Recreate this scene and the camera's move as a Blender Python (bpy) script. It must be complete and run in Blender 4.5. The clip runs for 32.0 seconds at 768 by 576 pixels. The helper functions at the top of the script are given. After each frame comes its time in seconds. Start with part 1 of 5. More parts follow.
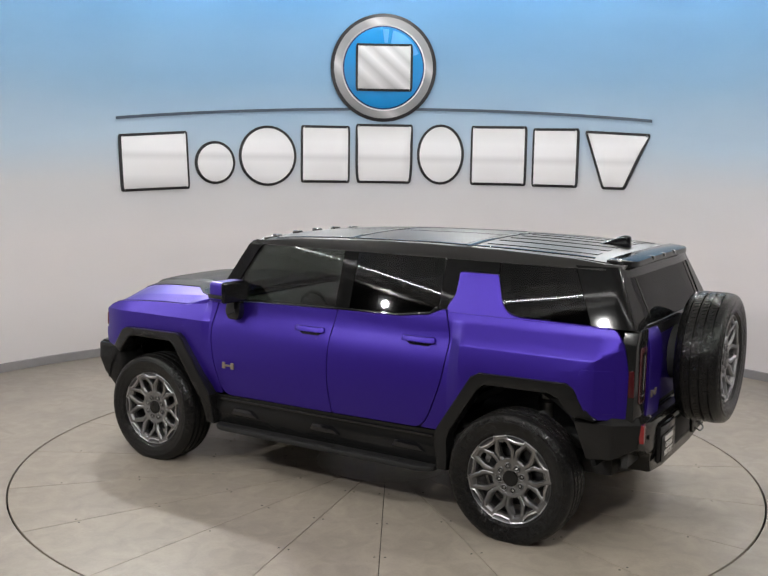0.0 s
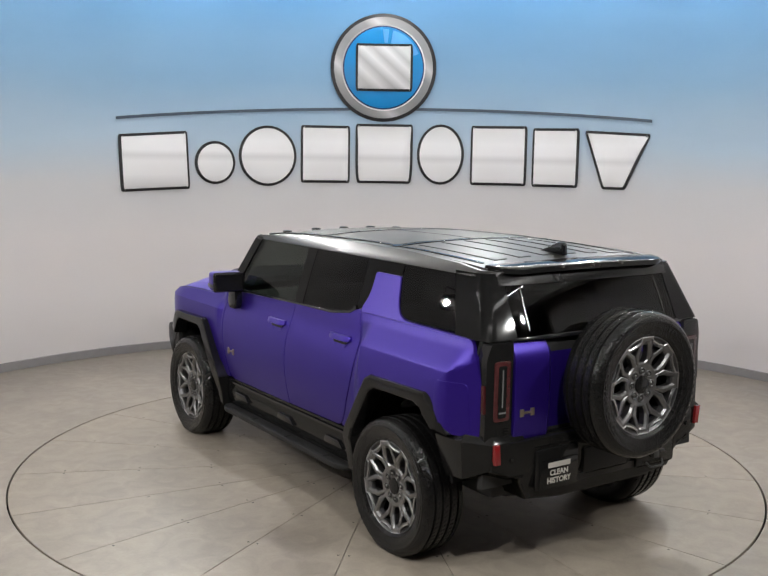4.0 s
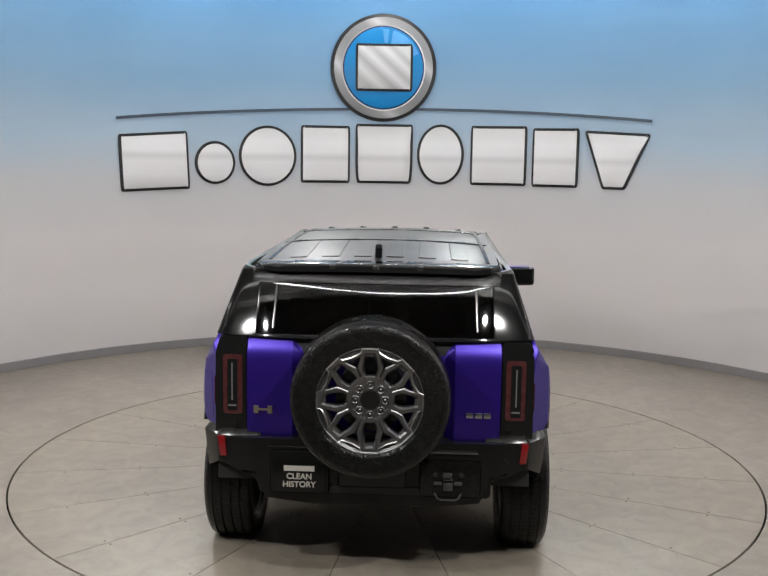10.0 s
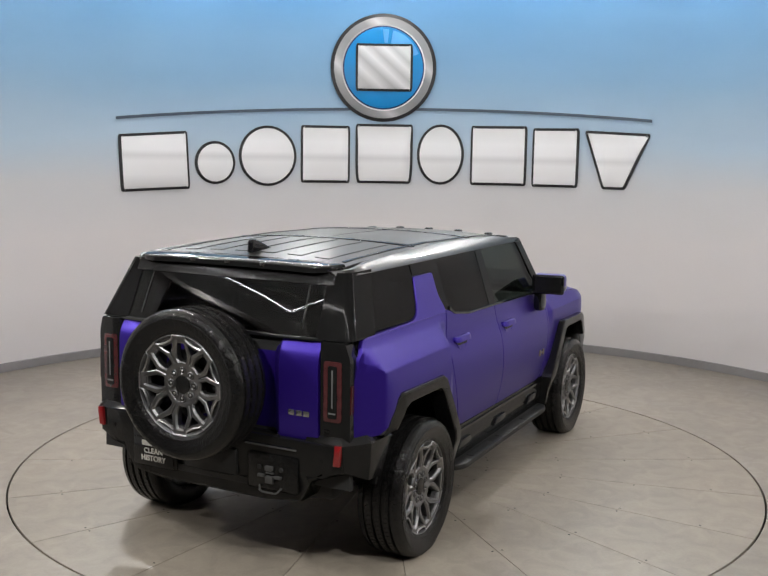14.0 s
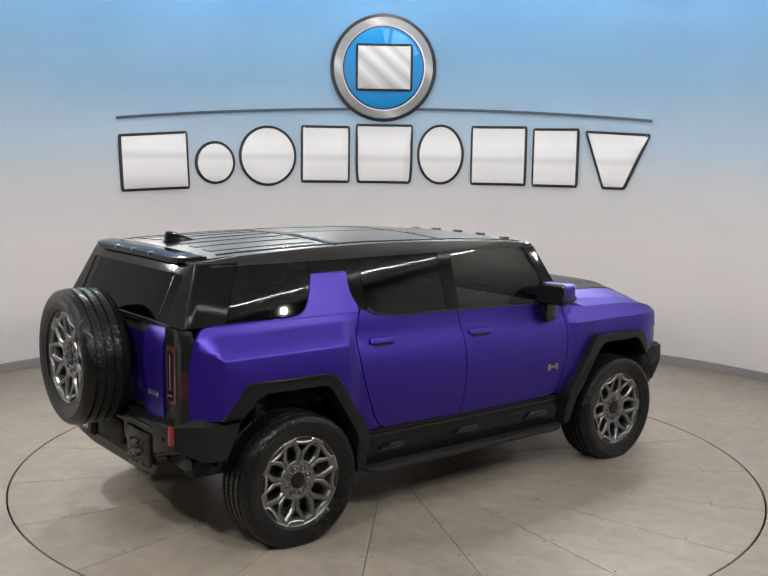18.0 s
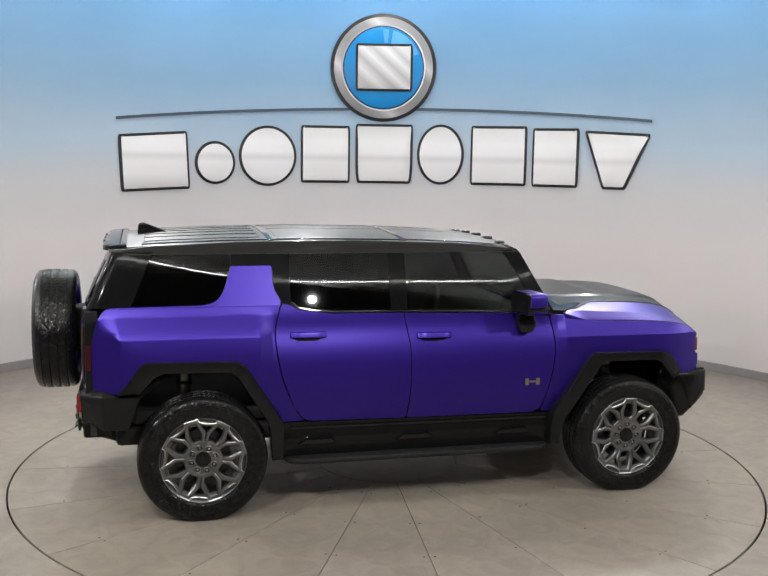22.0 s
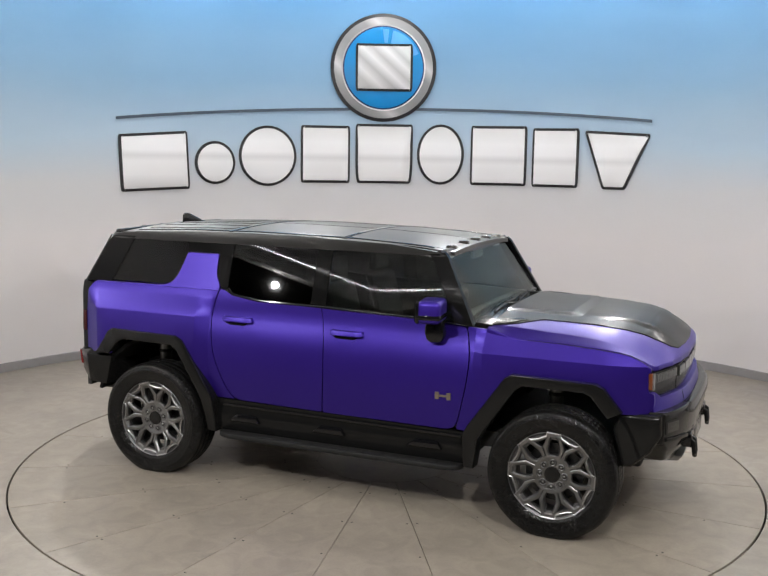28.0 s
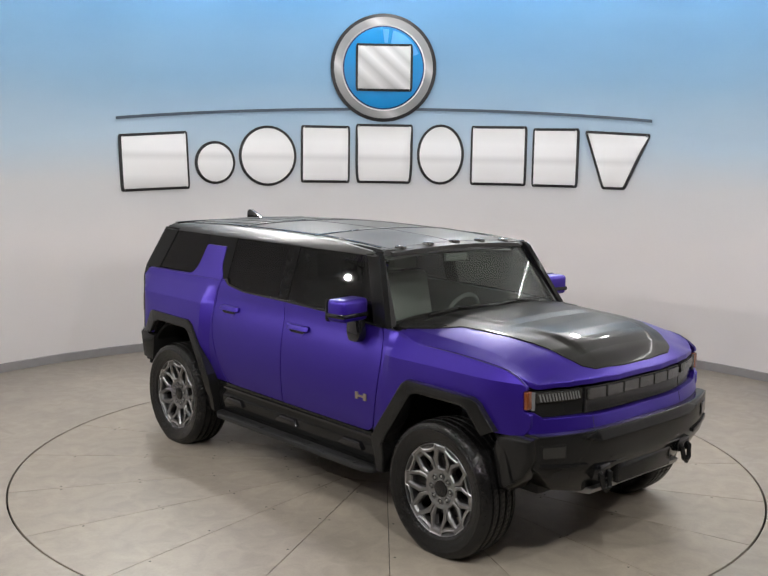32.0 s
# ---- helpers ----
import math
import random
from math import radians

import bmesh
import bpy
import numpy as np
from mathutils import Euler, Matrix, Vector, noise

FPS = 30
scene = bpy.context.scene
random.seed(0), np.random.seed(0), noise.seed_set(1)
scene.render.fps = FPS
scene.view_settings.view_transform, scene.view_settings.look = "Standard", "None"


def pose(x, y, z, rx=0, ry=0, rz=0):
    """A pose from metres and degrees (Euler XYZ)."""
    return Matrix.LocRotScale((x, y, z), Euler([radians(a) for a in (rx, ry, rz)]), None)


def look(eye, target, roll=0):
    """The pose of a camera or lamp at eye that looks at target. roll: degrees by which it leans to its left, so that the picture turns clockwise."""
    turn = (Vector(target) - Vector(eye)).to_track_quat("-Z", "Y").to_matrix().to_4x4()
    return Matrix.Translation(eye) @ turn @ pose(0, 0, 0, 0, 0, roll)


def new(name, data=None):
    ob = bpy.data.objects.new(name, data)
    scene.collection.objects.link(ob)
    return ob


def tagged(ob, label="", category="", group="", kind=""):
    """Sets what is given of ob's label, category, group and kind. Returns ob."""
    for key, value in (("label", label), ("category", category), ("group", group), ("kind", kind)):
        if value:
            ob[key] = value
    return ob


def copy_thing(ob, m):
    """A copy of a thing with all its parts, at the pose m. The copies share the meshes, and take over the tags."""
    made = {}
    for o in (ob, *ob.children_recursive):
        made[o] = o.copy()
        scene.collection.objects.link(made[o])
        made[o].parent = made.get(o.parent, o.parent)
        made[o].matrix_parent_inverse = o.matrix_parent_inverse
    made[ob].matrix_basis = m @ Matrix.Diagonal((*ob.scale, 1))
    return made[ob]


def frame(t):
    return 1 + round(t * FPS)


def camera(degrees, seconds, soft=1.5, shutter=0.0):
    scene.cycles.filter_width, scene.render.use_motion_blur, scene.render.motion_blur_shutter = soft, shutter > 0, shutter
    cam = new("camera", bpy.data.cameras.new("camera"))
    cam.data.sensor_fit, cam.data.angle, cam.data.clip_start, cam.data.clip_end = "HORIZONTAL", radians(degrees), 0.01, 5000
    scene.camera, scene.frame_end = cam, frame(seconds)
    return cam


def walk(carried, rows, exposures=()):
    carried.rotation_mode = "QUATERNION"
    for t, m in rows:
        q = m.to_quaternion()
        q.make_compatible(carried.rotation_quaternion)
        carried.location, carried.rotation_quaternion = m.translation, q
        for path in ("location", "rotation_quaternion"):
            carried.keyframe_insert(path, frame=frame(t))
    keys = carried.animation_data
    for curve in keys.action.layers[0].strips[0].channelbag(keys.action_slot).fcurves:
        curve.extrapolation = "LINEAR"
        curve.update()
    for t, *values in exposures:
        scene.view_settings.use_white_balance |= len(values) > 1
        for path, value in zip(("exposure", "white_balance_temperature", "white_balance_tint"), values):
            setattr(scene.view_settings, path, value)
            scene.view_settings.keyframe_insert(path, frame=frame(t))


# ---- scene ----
# The camera stands still; the turntable and the car on it turn.
cam = camera(42.76, 32.0)
EYE = Vector((0.0, -7.976, 2.560))
AIM = EYE + Vector((math.sin(radians(-0.306)) * math.cos(radians(-7.897)), math.cos(radians(-0.306)) * math.cos(radians(-7.897)), math.sin(radians(-7.897))))
walk(cam, [(0.0, look(EYE, AIM, 0.884)), (32.0, look(EYE, AIM, 0.884))],
     [(0.0, 0.06), (3.0, 0.0), (6.0, -0.10), (9.0, -0.16), (12.0, -0.12), (16.0, 0.0), (20.0, 0.08), (26.0, 0.10), (32.0, 0.08)])

# ---- light ----
world = bpy.data.worlds.new("world")
scene.world = world
world.use_nodes = True
world.node_tree.nodes["Background"].inputs[0].default_value = (0.55, 0.56, 0.6, 1)
world.node_tree.nodes["Background"].inputs[1].default_value = 0.02

WALL_C = Vector((0.050, -0.123, 0.0))   # centre of the round wall
WALL_R = 5.40
# place and watts of each spotlight: four towards the open side, two beside (x 4.9 is no known source, added to mirror
# its opposite), six over the curved wall
LAMPS = ((1.05, -4.55, 3.45, 60), (-1.75, -4.55, 3.45, 58), (4.05, -3.15, 3.44, 39), (-4.4, -3.15, 3.44, 58), (4.9, -0.25, 3.0, 12), (-4.9, -0.25, 3.0, 30), (4.1, 2.3, 4.62, 9), (3.0, 3.6, 4.62, 42), (1.1, 4.45, 4.64, 28), (-1.1, 4.45, 4.64, 28), (-3.0, 3.6, 4.62, 58), (-4.1, 2.3, 4.62, 10))
for lx, ly, lz, watts in LAMPS:
    data = bpy.data.lights.new("studio_lamp", "AREA")
    data.shape, data.size, data.energy = "DISK", 0.075 if ly < 1 else 0.20, watts
    data.color = (0.985, 0.97, 0.945)
    data.spread = radians(96 if lz > 4.5 else 175)
    new("studio_lamp", data).matrix_world = look((lx, ly, lz), (0, 0, 0.6))


# ---- materials ----
def nodes_of(name):
    m = bpy.data.materials.new(name)
    m.use_nodes = True
    return m, m.node_tree, m.node_tree.nodes["Principled BSDF"]


def mat(name, color, rough=0.5, metal=0.0, var=0.06, scale=8.0, fine=120.0, bump=0.0, rough_var=0.08, coat=0.0, spec=0.5, random_tint=0.0, coat_rough=0.06):
    """A principled surface with slow and fine variation of colour and gloss and a fine relief."""
    m, t, b = nodes_of(name)
    n, l = t.nodes, t.links
    co = n.new("ShaderNodeTexCoord")
    slow, grain = n.new("ShaderNodeTexNoise"), n.new("ShaderNodeTexNoise")
    slow.inputs["Scale"].default_value, slow.inputs["Detail"].default_value = scale, 5
    grain.inputs["Scale"].default_value, grain.inputs["Detail"].default_value = fine, 3
    for x in (slow, grain):
        l.new(co.outputs["Object"], x.inputs["Vector"])
    mix = n.new("ShaderNodeMath")
    mix.operation = "MULTIPLY_ADD"
    mix.inputs[1].default_value = 0.35
    l.new(grain.outputs["Fac"], mix.inputs[0])
    l.new(slow.outputs["Fac"], mix.inputs[2])
    ramp = n.new("ShaderNodeMapRange")
    ramp.inputs["From Min"].default_value, ramp.inputs["From Max"].default_value = 0.4, 0.95
    ramp.inputs["To Min"].default_value, ramp.inputs["To Max"].default_value = 1 - var, 1 + var
    l.new(mix.outputs[0], ramp.inputs["Value"])
    fac = ramp.outputs[0]
    if random_tint:
        info, r2, mul = n.new("ShaderNodeObjectInfo"), n.new("ShaderNodeMapRange"), n.new("ShaderNodeMath")
        r2.inputs["To Min"].default_value, r2.inputs["To Max"].default_value = 1 - random_tint, 1 + random_tint
        l.new(info.outputs["Random"], r2.inputs["Value"])
        mul.operation = "MULTIPLY"
        l.new(fac, mul.inputs[0])
        l.new(r2.outputs[0], mul.inputs[1])
        fac = mul.outputs[0]
    sc = n.new("ShaderNodeVectorMath")
    sc.operation = "SCALE"
    sc.inputs[0].default_value = color
    l.new(fac, sc.inputs["Scale"])
    l.new(sc.outputs[0], b.inputs["Base Color"])
    rr = n.new("ShaderNodeMapRange")
    rr.inputs["To Min"].default_value, rr.inputs["To Max"].default_value = max(0.02, rough - rough_var), min(1, rough + rough_var)
    l.new(slow.outputs["Fac"], rr.inputs["Value"])
    l.new(rr.outputs[0], b.inputs["Roughness"])
    b.inputs["Metallic"].default_value = metal
    b.inputs["Specular IOR Level"].default_value = spec
    b.inputs["Coat Weight"].default_value = coat
    b.inputs["Coat Roughness"].default_value = coat_rough
    if bump:
        bm = n.new("ShaderNodeBump")
        bm.inputs["Strength"].default_value, bm.inputs["Distance"].default_value = bump, 0.004
        l.new(grain.outputs["Fac"], bm.inputs["Height"])
        l.new(bm.outputs[0], b.inputs["Normal"])
    return m


def concrete(name, color, random_tint=0.0):
    """Polished beige concrete: clouded, flecked with dark pits and faint scuffs, slightly glossy."""
    m = mat(name, color, 0.40, var=0.17, scale=1.3, fine=55, bump=0.05, rough_var=0.12, random_tint=random_tint)
    t = m.node_tree
    n, l, b = t.nodes, t.links, t.nodes["Principled BSDF"]
    base = b.inputs["Base Color"].links[0].from_socket
    co = n.new("ShaderNodeTexCoord")
    vor = n.new("ShaderNodeTexVoronoi")
    vor.inputs["Scale"].default_value = 3.1
    l.new(co.outputs["Object"], vor.inputs["Vector"])
    dots = n.new("ShaderNodeMapRange")
    dots.inputs["From Min"].default_value, dots.inputs["From Max"].default_value = 0.018, 0.035
    l.new(vor.outputs["Distance"], dots.inputs["Value"])
    streak = n.new("ShaderNodeTexNoise")
    streak.inputs["Scale"].default_value, streak.inputs["Detail"].default_value, streak.inputs["Distortion"].default_value = 5.0, 8, 1.5
    l.new(co.outputs["Object"], streak.inputs["Vector"])
    sr = n.new("ShaderNodeMapRange")
    sr.inputs["From Min"].default_value, sr.inputs["From Max"].default_value = 0.35, 0.7
    sr.inputs["To Min"].default_value, sr.inputs["To Max"].default_value = 0.87, 1.08
    l.new(streak.outputs["Fac"], sr.inputs["Value"])
    lo = n.new("ShaderNodeMapRange")
    lo.inputs["To Min"].default_value, lo.inputs["To Max"].default_value = 0.45, 1.0
    l.new(dots.outputs[0], lo.inputs["Value"])
    mul = n.new("ShaderNodeMath")
    mul.operation = "MULTIPLY"
    l.new(lo.outputs[0], mul.inputs[0])
    l.new(sr.outputs[0], mul.inputs[1])
    sc = n.new("ShaderNodeVectorMath")
    sc.operation = "SCALE"
    l.new(base, sc.inputs[0])
    l.new(mul.outputs[0], sc.inputs["Scale"])
    l.new(sc.outputs[0], b.inputs["Base Color"])
    return m


def wall_paint():
    """A sky graphic laid over the view, put into the wall's colour: blue at the top that fades into warm grey lower
    down.
    """
    m = mat("wall_paint", (1, 1, 1), 0.6, var=0.02, scale=0.8, fine=40, bump=0.02)
    t = m.node_tree
    n, l, b = t.nodes, t.links, t.nodes["Principled BSDF"]
    base = b.inputs["Base Color"].links[0].from_socket
    co, sep, ramp = n.new("ShaderNodeTexCoord"), n.new("ShaderNodeSeparateXYZ"), n.new("ShaderNodeValToRGB")
    cloud, add, rng = n.new("ShaderNodeTexNoise"), n.new("ShaderNodeMath"), n.new("ShaderNodeMapRange")
    mapn = n.new("ShaderNodeMapping")
    mapn.inputs["Scale"].default_value = (0.25, 0.25, 1.2)
    l.new(co.outputs["Object"], mapn.inputs["Vector"])
    l.new(mapn.outputs[0], cloud.inputs["Vector"])
    cloud.inputs["Scale"].default_value, cloud.inputs["Detail"].default_value = 1.0, 6
    l.new(co.outputs["Object"], sep.inputs[0])
    add.operation = "MULTIPLY_ADD"
    add.inputs[1].default_value = 0.5
    l.new(cloud.outputs["Fac"], add.inputs[0])
    l.new(sep.outputs["Z"], add.inputs[2])
    rng.inputs["From Min"].default_value, rng.inputs["From Max"].default_value = 0.25, 5.25
    l.new(add.outputs[0], rng.inputs["Value"])
    l.new(rng.outputs[0], ramp.inputs["Fac"])
    e = ramp.color_ramp.elements
    e[0].position, e[0].color = 0.30, WALL_TO_SKY[0]
    e[1].position, e[1].color = 0.92, WALL_TO_SKY[4]
    # plain wall colour again just above the camera's view
    e.new(0.955).color = WALL_TO_SKY[0]
    for pos, c in zip((0.42, 0.54, 0.70), WALL_TO_SKY[1:4]):
        e.new(pos).color = c
    # sky ends just outside the camera's view, so side reflections stay grey
    span, plain = n.new("ShaderNodeMapRange"), n.new("ShaderNodeMix")
    span.inputs["From Min"].default_value, span.inputs["From Max"].default_value = 2.7, 3.05
    l.new(sep.outputs["Y"], span.inputs["Value"])
    plain.data_type = "RGBA"
    plain.inputs[6].default_value = WALL_TO_SKY[0]
    l.new(span.outputs[0], plain.inputs[0])
    l.new(ramp.outputs["Color"], plain.inputs[7])
    mul = n.new("ShaderNodeVectorMath")
    mul.operation = "MULTIPLY"
    l.new(plain.outputs[2], mul.inputs[0])
    l.new(base, mul.inputs[1])
    l.new(mul.outputs[0], b.inputs["Base Color"])
    return m


def tinted_glass(name, tint, mirror=0.03):
    """Tinted pane: mirror-like at a slant, else see-through by its tint. Each pane has two faces."""
    m = bpy.data.materials.new(name)
    m.use_nodes = True
    n, l = m.node_tree.nodes, m.node_tree.links
    n.clear()
    out, mix = n.new("ShaderNodeOutputMaterial"), n.new("ShaderNodeMixShader")
    slant, tr, gl = n.new("ShaderNodeLayerWeight"), n.new("ShaderNodeBsdfTransparent"), n.new("ShaderNodeBsdfGlossy")
    power, share = n.new("ShaderNodeMath"), n.new("ShaderNodeMath")
    slant.inputs["Blend"].default_value = 0.5
    power.operation, share.operation = "POWER", "MULTIPLY_ADD"
    power.inputs[1].default_value = 5.0
    share.inputs[1].default_value, share.inputs[2].default_value = 0.45 - mirror, mirror
    tr.inputs["Color"].default_value = tint
    gl.inputs["Roughness"].default_value = 0.02
    l.new(slant.outputs["Facing"], power.inputs[0])
    l.new(power.outputs[0], share.inputs[0])
    l.new(share.outputs[0], mix.inputs[0])
    l.new(tr.outputs[0], mix.inputs[1])
    l.new(gl.outputs[0], mix.inputs[2])
    l.new(mix.outputs[0], out.inputs[0])
    return m


def glow(name, color, strength):
    m, t, b = nodes_of(name)
    b.inputs["Base Color"].default_value = (*color, 1)
    b.inputs["Emission Color"].default_value = (*color, 1)
    b.inputs["Emission Strength"].default_value = strength
    return m


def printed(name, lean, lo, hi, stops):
    """Printed metallic shading: the logo's metal sheen put into the colour as bands of grey across the height, leaning
    with x.
    """
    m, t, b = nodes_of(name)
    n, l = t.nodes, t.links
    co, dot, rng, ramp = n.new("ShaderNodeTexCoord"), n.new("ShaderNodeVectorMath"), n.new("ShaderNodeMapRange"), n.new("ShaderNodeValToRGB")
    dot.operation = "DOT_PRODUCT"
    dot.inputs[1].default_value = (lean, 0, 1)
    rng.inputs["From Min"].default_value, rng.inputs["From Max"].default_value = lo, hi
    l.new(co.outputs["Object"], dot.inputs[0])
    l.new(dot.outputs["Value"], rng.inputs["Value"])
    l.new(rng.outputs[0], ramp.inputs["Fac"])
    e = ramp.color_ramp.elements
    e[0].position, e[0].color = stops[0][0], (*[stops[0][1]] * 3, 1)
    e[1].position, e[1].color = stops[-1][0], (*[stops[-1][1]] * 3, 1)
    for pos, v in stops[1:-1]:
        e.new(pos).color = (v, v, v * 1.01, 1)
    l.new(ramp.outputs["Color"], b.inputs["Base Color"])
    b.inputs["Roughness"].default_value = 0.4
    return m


# plain wall grey first, then the overlaid sky's blues upwards
WALL_TO_SKY = ((0.735, 0.704, 0.702, 1), (0.65, 0.655, 0.67, 1), (0.47, 0.60, 0.72, 1), (0.245, 0.43, 0.625, 1), (0.095, 0.285, 0.53, 1))
M_WALL = wall_paint()
M_FLOOR = concrete("concrete_floor", (0.285, 0.253, 0.212))
M_DECK = concrete("concrete_deck", (0.275, 0.240, 0.196), random_tint=0.03)
M_BASE = mat("grey_baseboard", (0.27, 0.26, 0.265), 0.5)
# near black so that the glass reflects a dark open side
M_DARK = mat("near_black_room_paint", (0.022, 0.022, 0.022), 0.8)
M_CEIL = mat("ceiling_paint", (0.80, 0.79, 0.775), 0.8)
M_FASCIA = mat("fascia_paint", (0.62, 0.61, 0.595), 0.7)
# near black, also stands in for the shade in narrow gaps
M_PIT = mat("dark_gap", (0.012, 0.011, 0.01), 0.8)
M_PAINT = mat("satin_purple", (0.029, 0.0085, 0.242), 0.42, metal=0.73, var=0.03, scale=30, fine=900, rough_var=0.02, spec=0.4, coat=0.32, coat_rough=0.32)
M_BLACK = mat("gloss_black", (0.006, 0.006, 0.007), 0.05, var=0.1, rough_var=0.02)
M_SILL = mat("gloss_black_sill", (0.008, 0.008, 0.0081), 0.10, var=0.1, rough_var=0.02, spec=0.2)
M_HOOD = mat("gloss_black_bonnet", (0.010, 0.0096, 0.0088), 0.36, var=0.1, rough_var=0.02, spec=0.08, coat=0.27, coat_rough=0.03)
M_ROOF = mat("gloss_black_roof", (0.014, 0.0136, 0.013), 0.36, var=0.1, rough_var=0.02, spec=0.24, coat=0.22, coat_rough=0.03)
M_PILLAR = mat("gloss_black_pillar", (0.006, 0.006, 0.006), 0.05, var=0.1, rough_var=0.015, spec=0.09)
M_TRIM = mat("satin_black_plastic", (0.0100, 0.0098, 0.0096), 0.14, var=0.1, fine=400, bump=0.015, rough_var=0.04, spec=0.24)
M_BOARD = mat("matt_black_plastic", (0.012, 0.012, 0.012), 0.55, var=0.15, fine=300, bump=0.05, spec=0.3)
M_LINER = mat("arch_liner_felt", (0.006, 0.006, 0.006), 0.9, spec=0.1)
M_UNDER = mat("underbody_black", (0.016, 0.016, 0.016), 0.7)
M_RUBBER = mat("tyre_rubber", (0.0075, 0.0074, 0.0073), 0.13, var=0.35, scale=30, fine=95, bump=1.0, rough_var=0.10, spec=0.28)
M_RIM = mat("machined_grey_alloy", (0.22, 0.22, 0.222), 0.38, metal=1.0, var=0.15, scale=14, fine=300, rough_var=0.08)
M_LIP = mat("grey_rim_lip", (0.15, 0.15, 0.152), 0.42, metal=0.9, var=0.25, scale=60)
M_FOG = mat("smoky_lens", (0.018, 0.018, 0.017), 0.14, var=0.3, scale=40, coat=0.4)
M_EDGE = mat("bright_machined_edge", (0.48, 0.48, 0.49), 0.32, metal=1.0, var=0.1)
M_RIMDARK = mat("dark_grey_alloy", (0.06, 0.06, 0.062), 0.35, metal=0.8, var=0.1)
M_STEEL = mat("bare_steel", (0.26, 0.26, 0.255), 0.35, metal=1.0, var=0.2)
M_LATCH = mat("mottled_grey_plastic", (0.055, 0.055, 0.054), 0.45, var=0.25, scale=40)
M_SKID = mat("silver_skid", (0.30, 0.30, 0.30), 0.35, metal=0.8, var=0.1)
M_RED = mat("red_reflector", (0.19, 0.008, 0.010), 0.2, var=0.1, coat=0.5)
M_LENS = mat("smoked_red_lens", (0.062, 0.017, 0.018), 0.16, var=0.35, scale=25, coat=0.6)
M_DARKRED = mat("dark_red_lens", (0.036, 0.005, 0.006), 0.22, var=0.1, coat=0.2, spec=0.25)
M_LAMPBLACK = mat("lamp_black", (0.009, 0.009, 0.009), 0.08, spec=0.28)
M_AMBER = mat("amber_lens", (0.14, 0.038, 0.012), 0.2, coat=0.7)
M_CLEAR = mat("clear_lamp_glass", (0.032, 0.031, 0.029), 0.18, metal=0.3, var=0.2, scale=30, coat=0.5)
M_WHITEBAR = mat("pale_light_guide", (0.13, 0.13, 0.13), 0.25, coat=0.5)
M_BADGE = mat("bronze_badge", (0.30, 0.25, 0.19), 0.3, metal=0.7)
M_SILVER = mat("silver_badge", (0.40, 0.40, 0.42), 0.25, metal=0.9)
M_SEAT = mat("grey_seat_leather", (0.24, 0.245, 0.235), 0.55, var=0.1, bump=0.1)
M_INTER = mat("grey_interior", (0.13, 0.135, 0.13), 0.6)
M_LINING = mat("pale_headlining", (0.55, 0.545, 0.53), 0.8)
M_PLATEWHITE = mat("white_print", (0.62, 0.60, 0.55), 0.5)
M_GLASS_DARK = tinted_glass("privacy_glass", (0.13, 0.13, 0.135, 1))
M_GLASS = tinted_glass("front_glass", (0.30, 0.315, 0.305, 1))
M_SHIELD = tinted_glass("windscreen_glass", (0.84, 0.87, 0.845, 1), 0.035)
M_LED = glow("led_strip_glow", (0.98, 0.97, 0.955), 100.0)
M_TUBE = glow("light_tube_glow", (0.98, 0.97, 0.955), 34.0)
M_S_BLACK = mat("sign_black", (0.012, 0.012, 0.014), 0.4)
# the metal sheen of these faces is drawn in their colour ramps
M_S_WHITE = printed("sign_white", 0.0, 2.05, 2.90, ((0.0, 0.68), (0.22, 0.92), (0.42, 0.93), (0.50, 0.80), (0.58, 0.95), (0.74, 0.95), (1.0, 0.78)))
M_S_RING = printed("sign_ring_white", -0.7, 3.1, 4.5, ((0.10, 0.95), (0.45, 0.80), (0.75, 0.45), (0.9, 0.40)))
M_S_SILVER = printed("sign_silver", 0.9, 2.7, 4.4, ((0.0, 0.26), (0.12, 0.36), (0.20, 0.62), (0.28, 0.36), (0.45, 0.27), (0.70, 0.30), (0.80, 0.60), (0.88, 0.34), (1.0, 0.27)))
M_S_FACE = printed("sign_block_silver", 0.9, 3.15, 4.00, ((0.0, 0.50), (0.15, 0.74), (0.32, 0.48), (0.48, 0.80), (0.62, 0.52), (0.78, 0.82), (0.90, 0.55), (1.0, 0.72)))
M_S_NAVY = mat("sign_navy", (0.006, 0.02, 0.10), 0.4)
M_S_SHEEN = mat("sign_pale_blue", (0.10, 0.40, 0.80), 0.35, var=0.25, scale=3)
M_S_BLUE = mat("sign_blue", (0.0, 0.245, 0.60), 0.35, var=0.08, scale=2)
M_S_SLATE = mat("sign_slate", (0.06, 0.09, 0.13), 0.45)


# ---- building helpers ----
def part(name, bm, material, parent=None, label="", angle=34, kind=""):
    """Links a bmesh as one mesh object, under a thing or a part."""
    me = bpy.data.meshes.new(name)
    bmesh.ops.recalc_face_normals(bm, faces=bm.faces)
    for f in bm.faces:
        f.smooth = True
    bm.to_mesh(me)
    bm.free()
    me.set_sharp_from_angle(angle=radians(angle))
    me.materials.append(material)
    ob = new(name, me)
    if parent is not None:
        ob.parent = parent
    return tagged(ob, label, kind=kind)


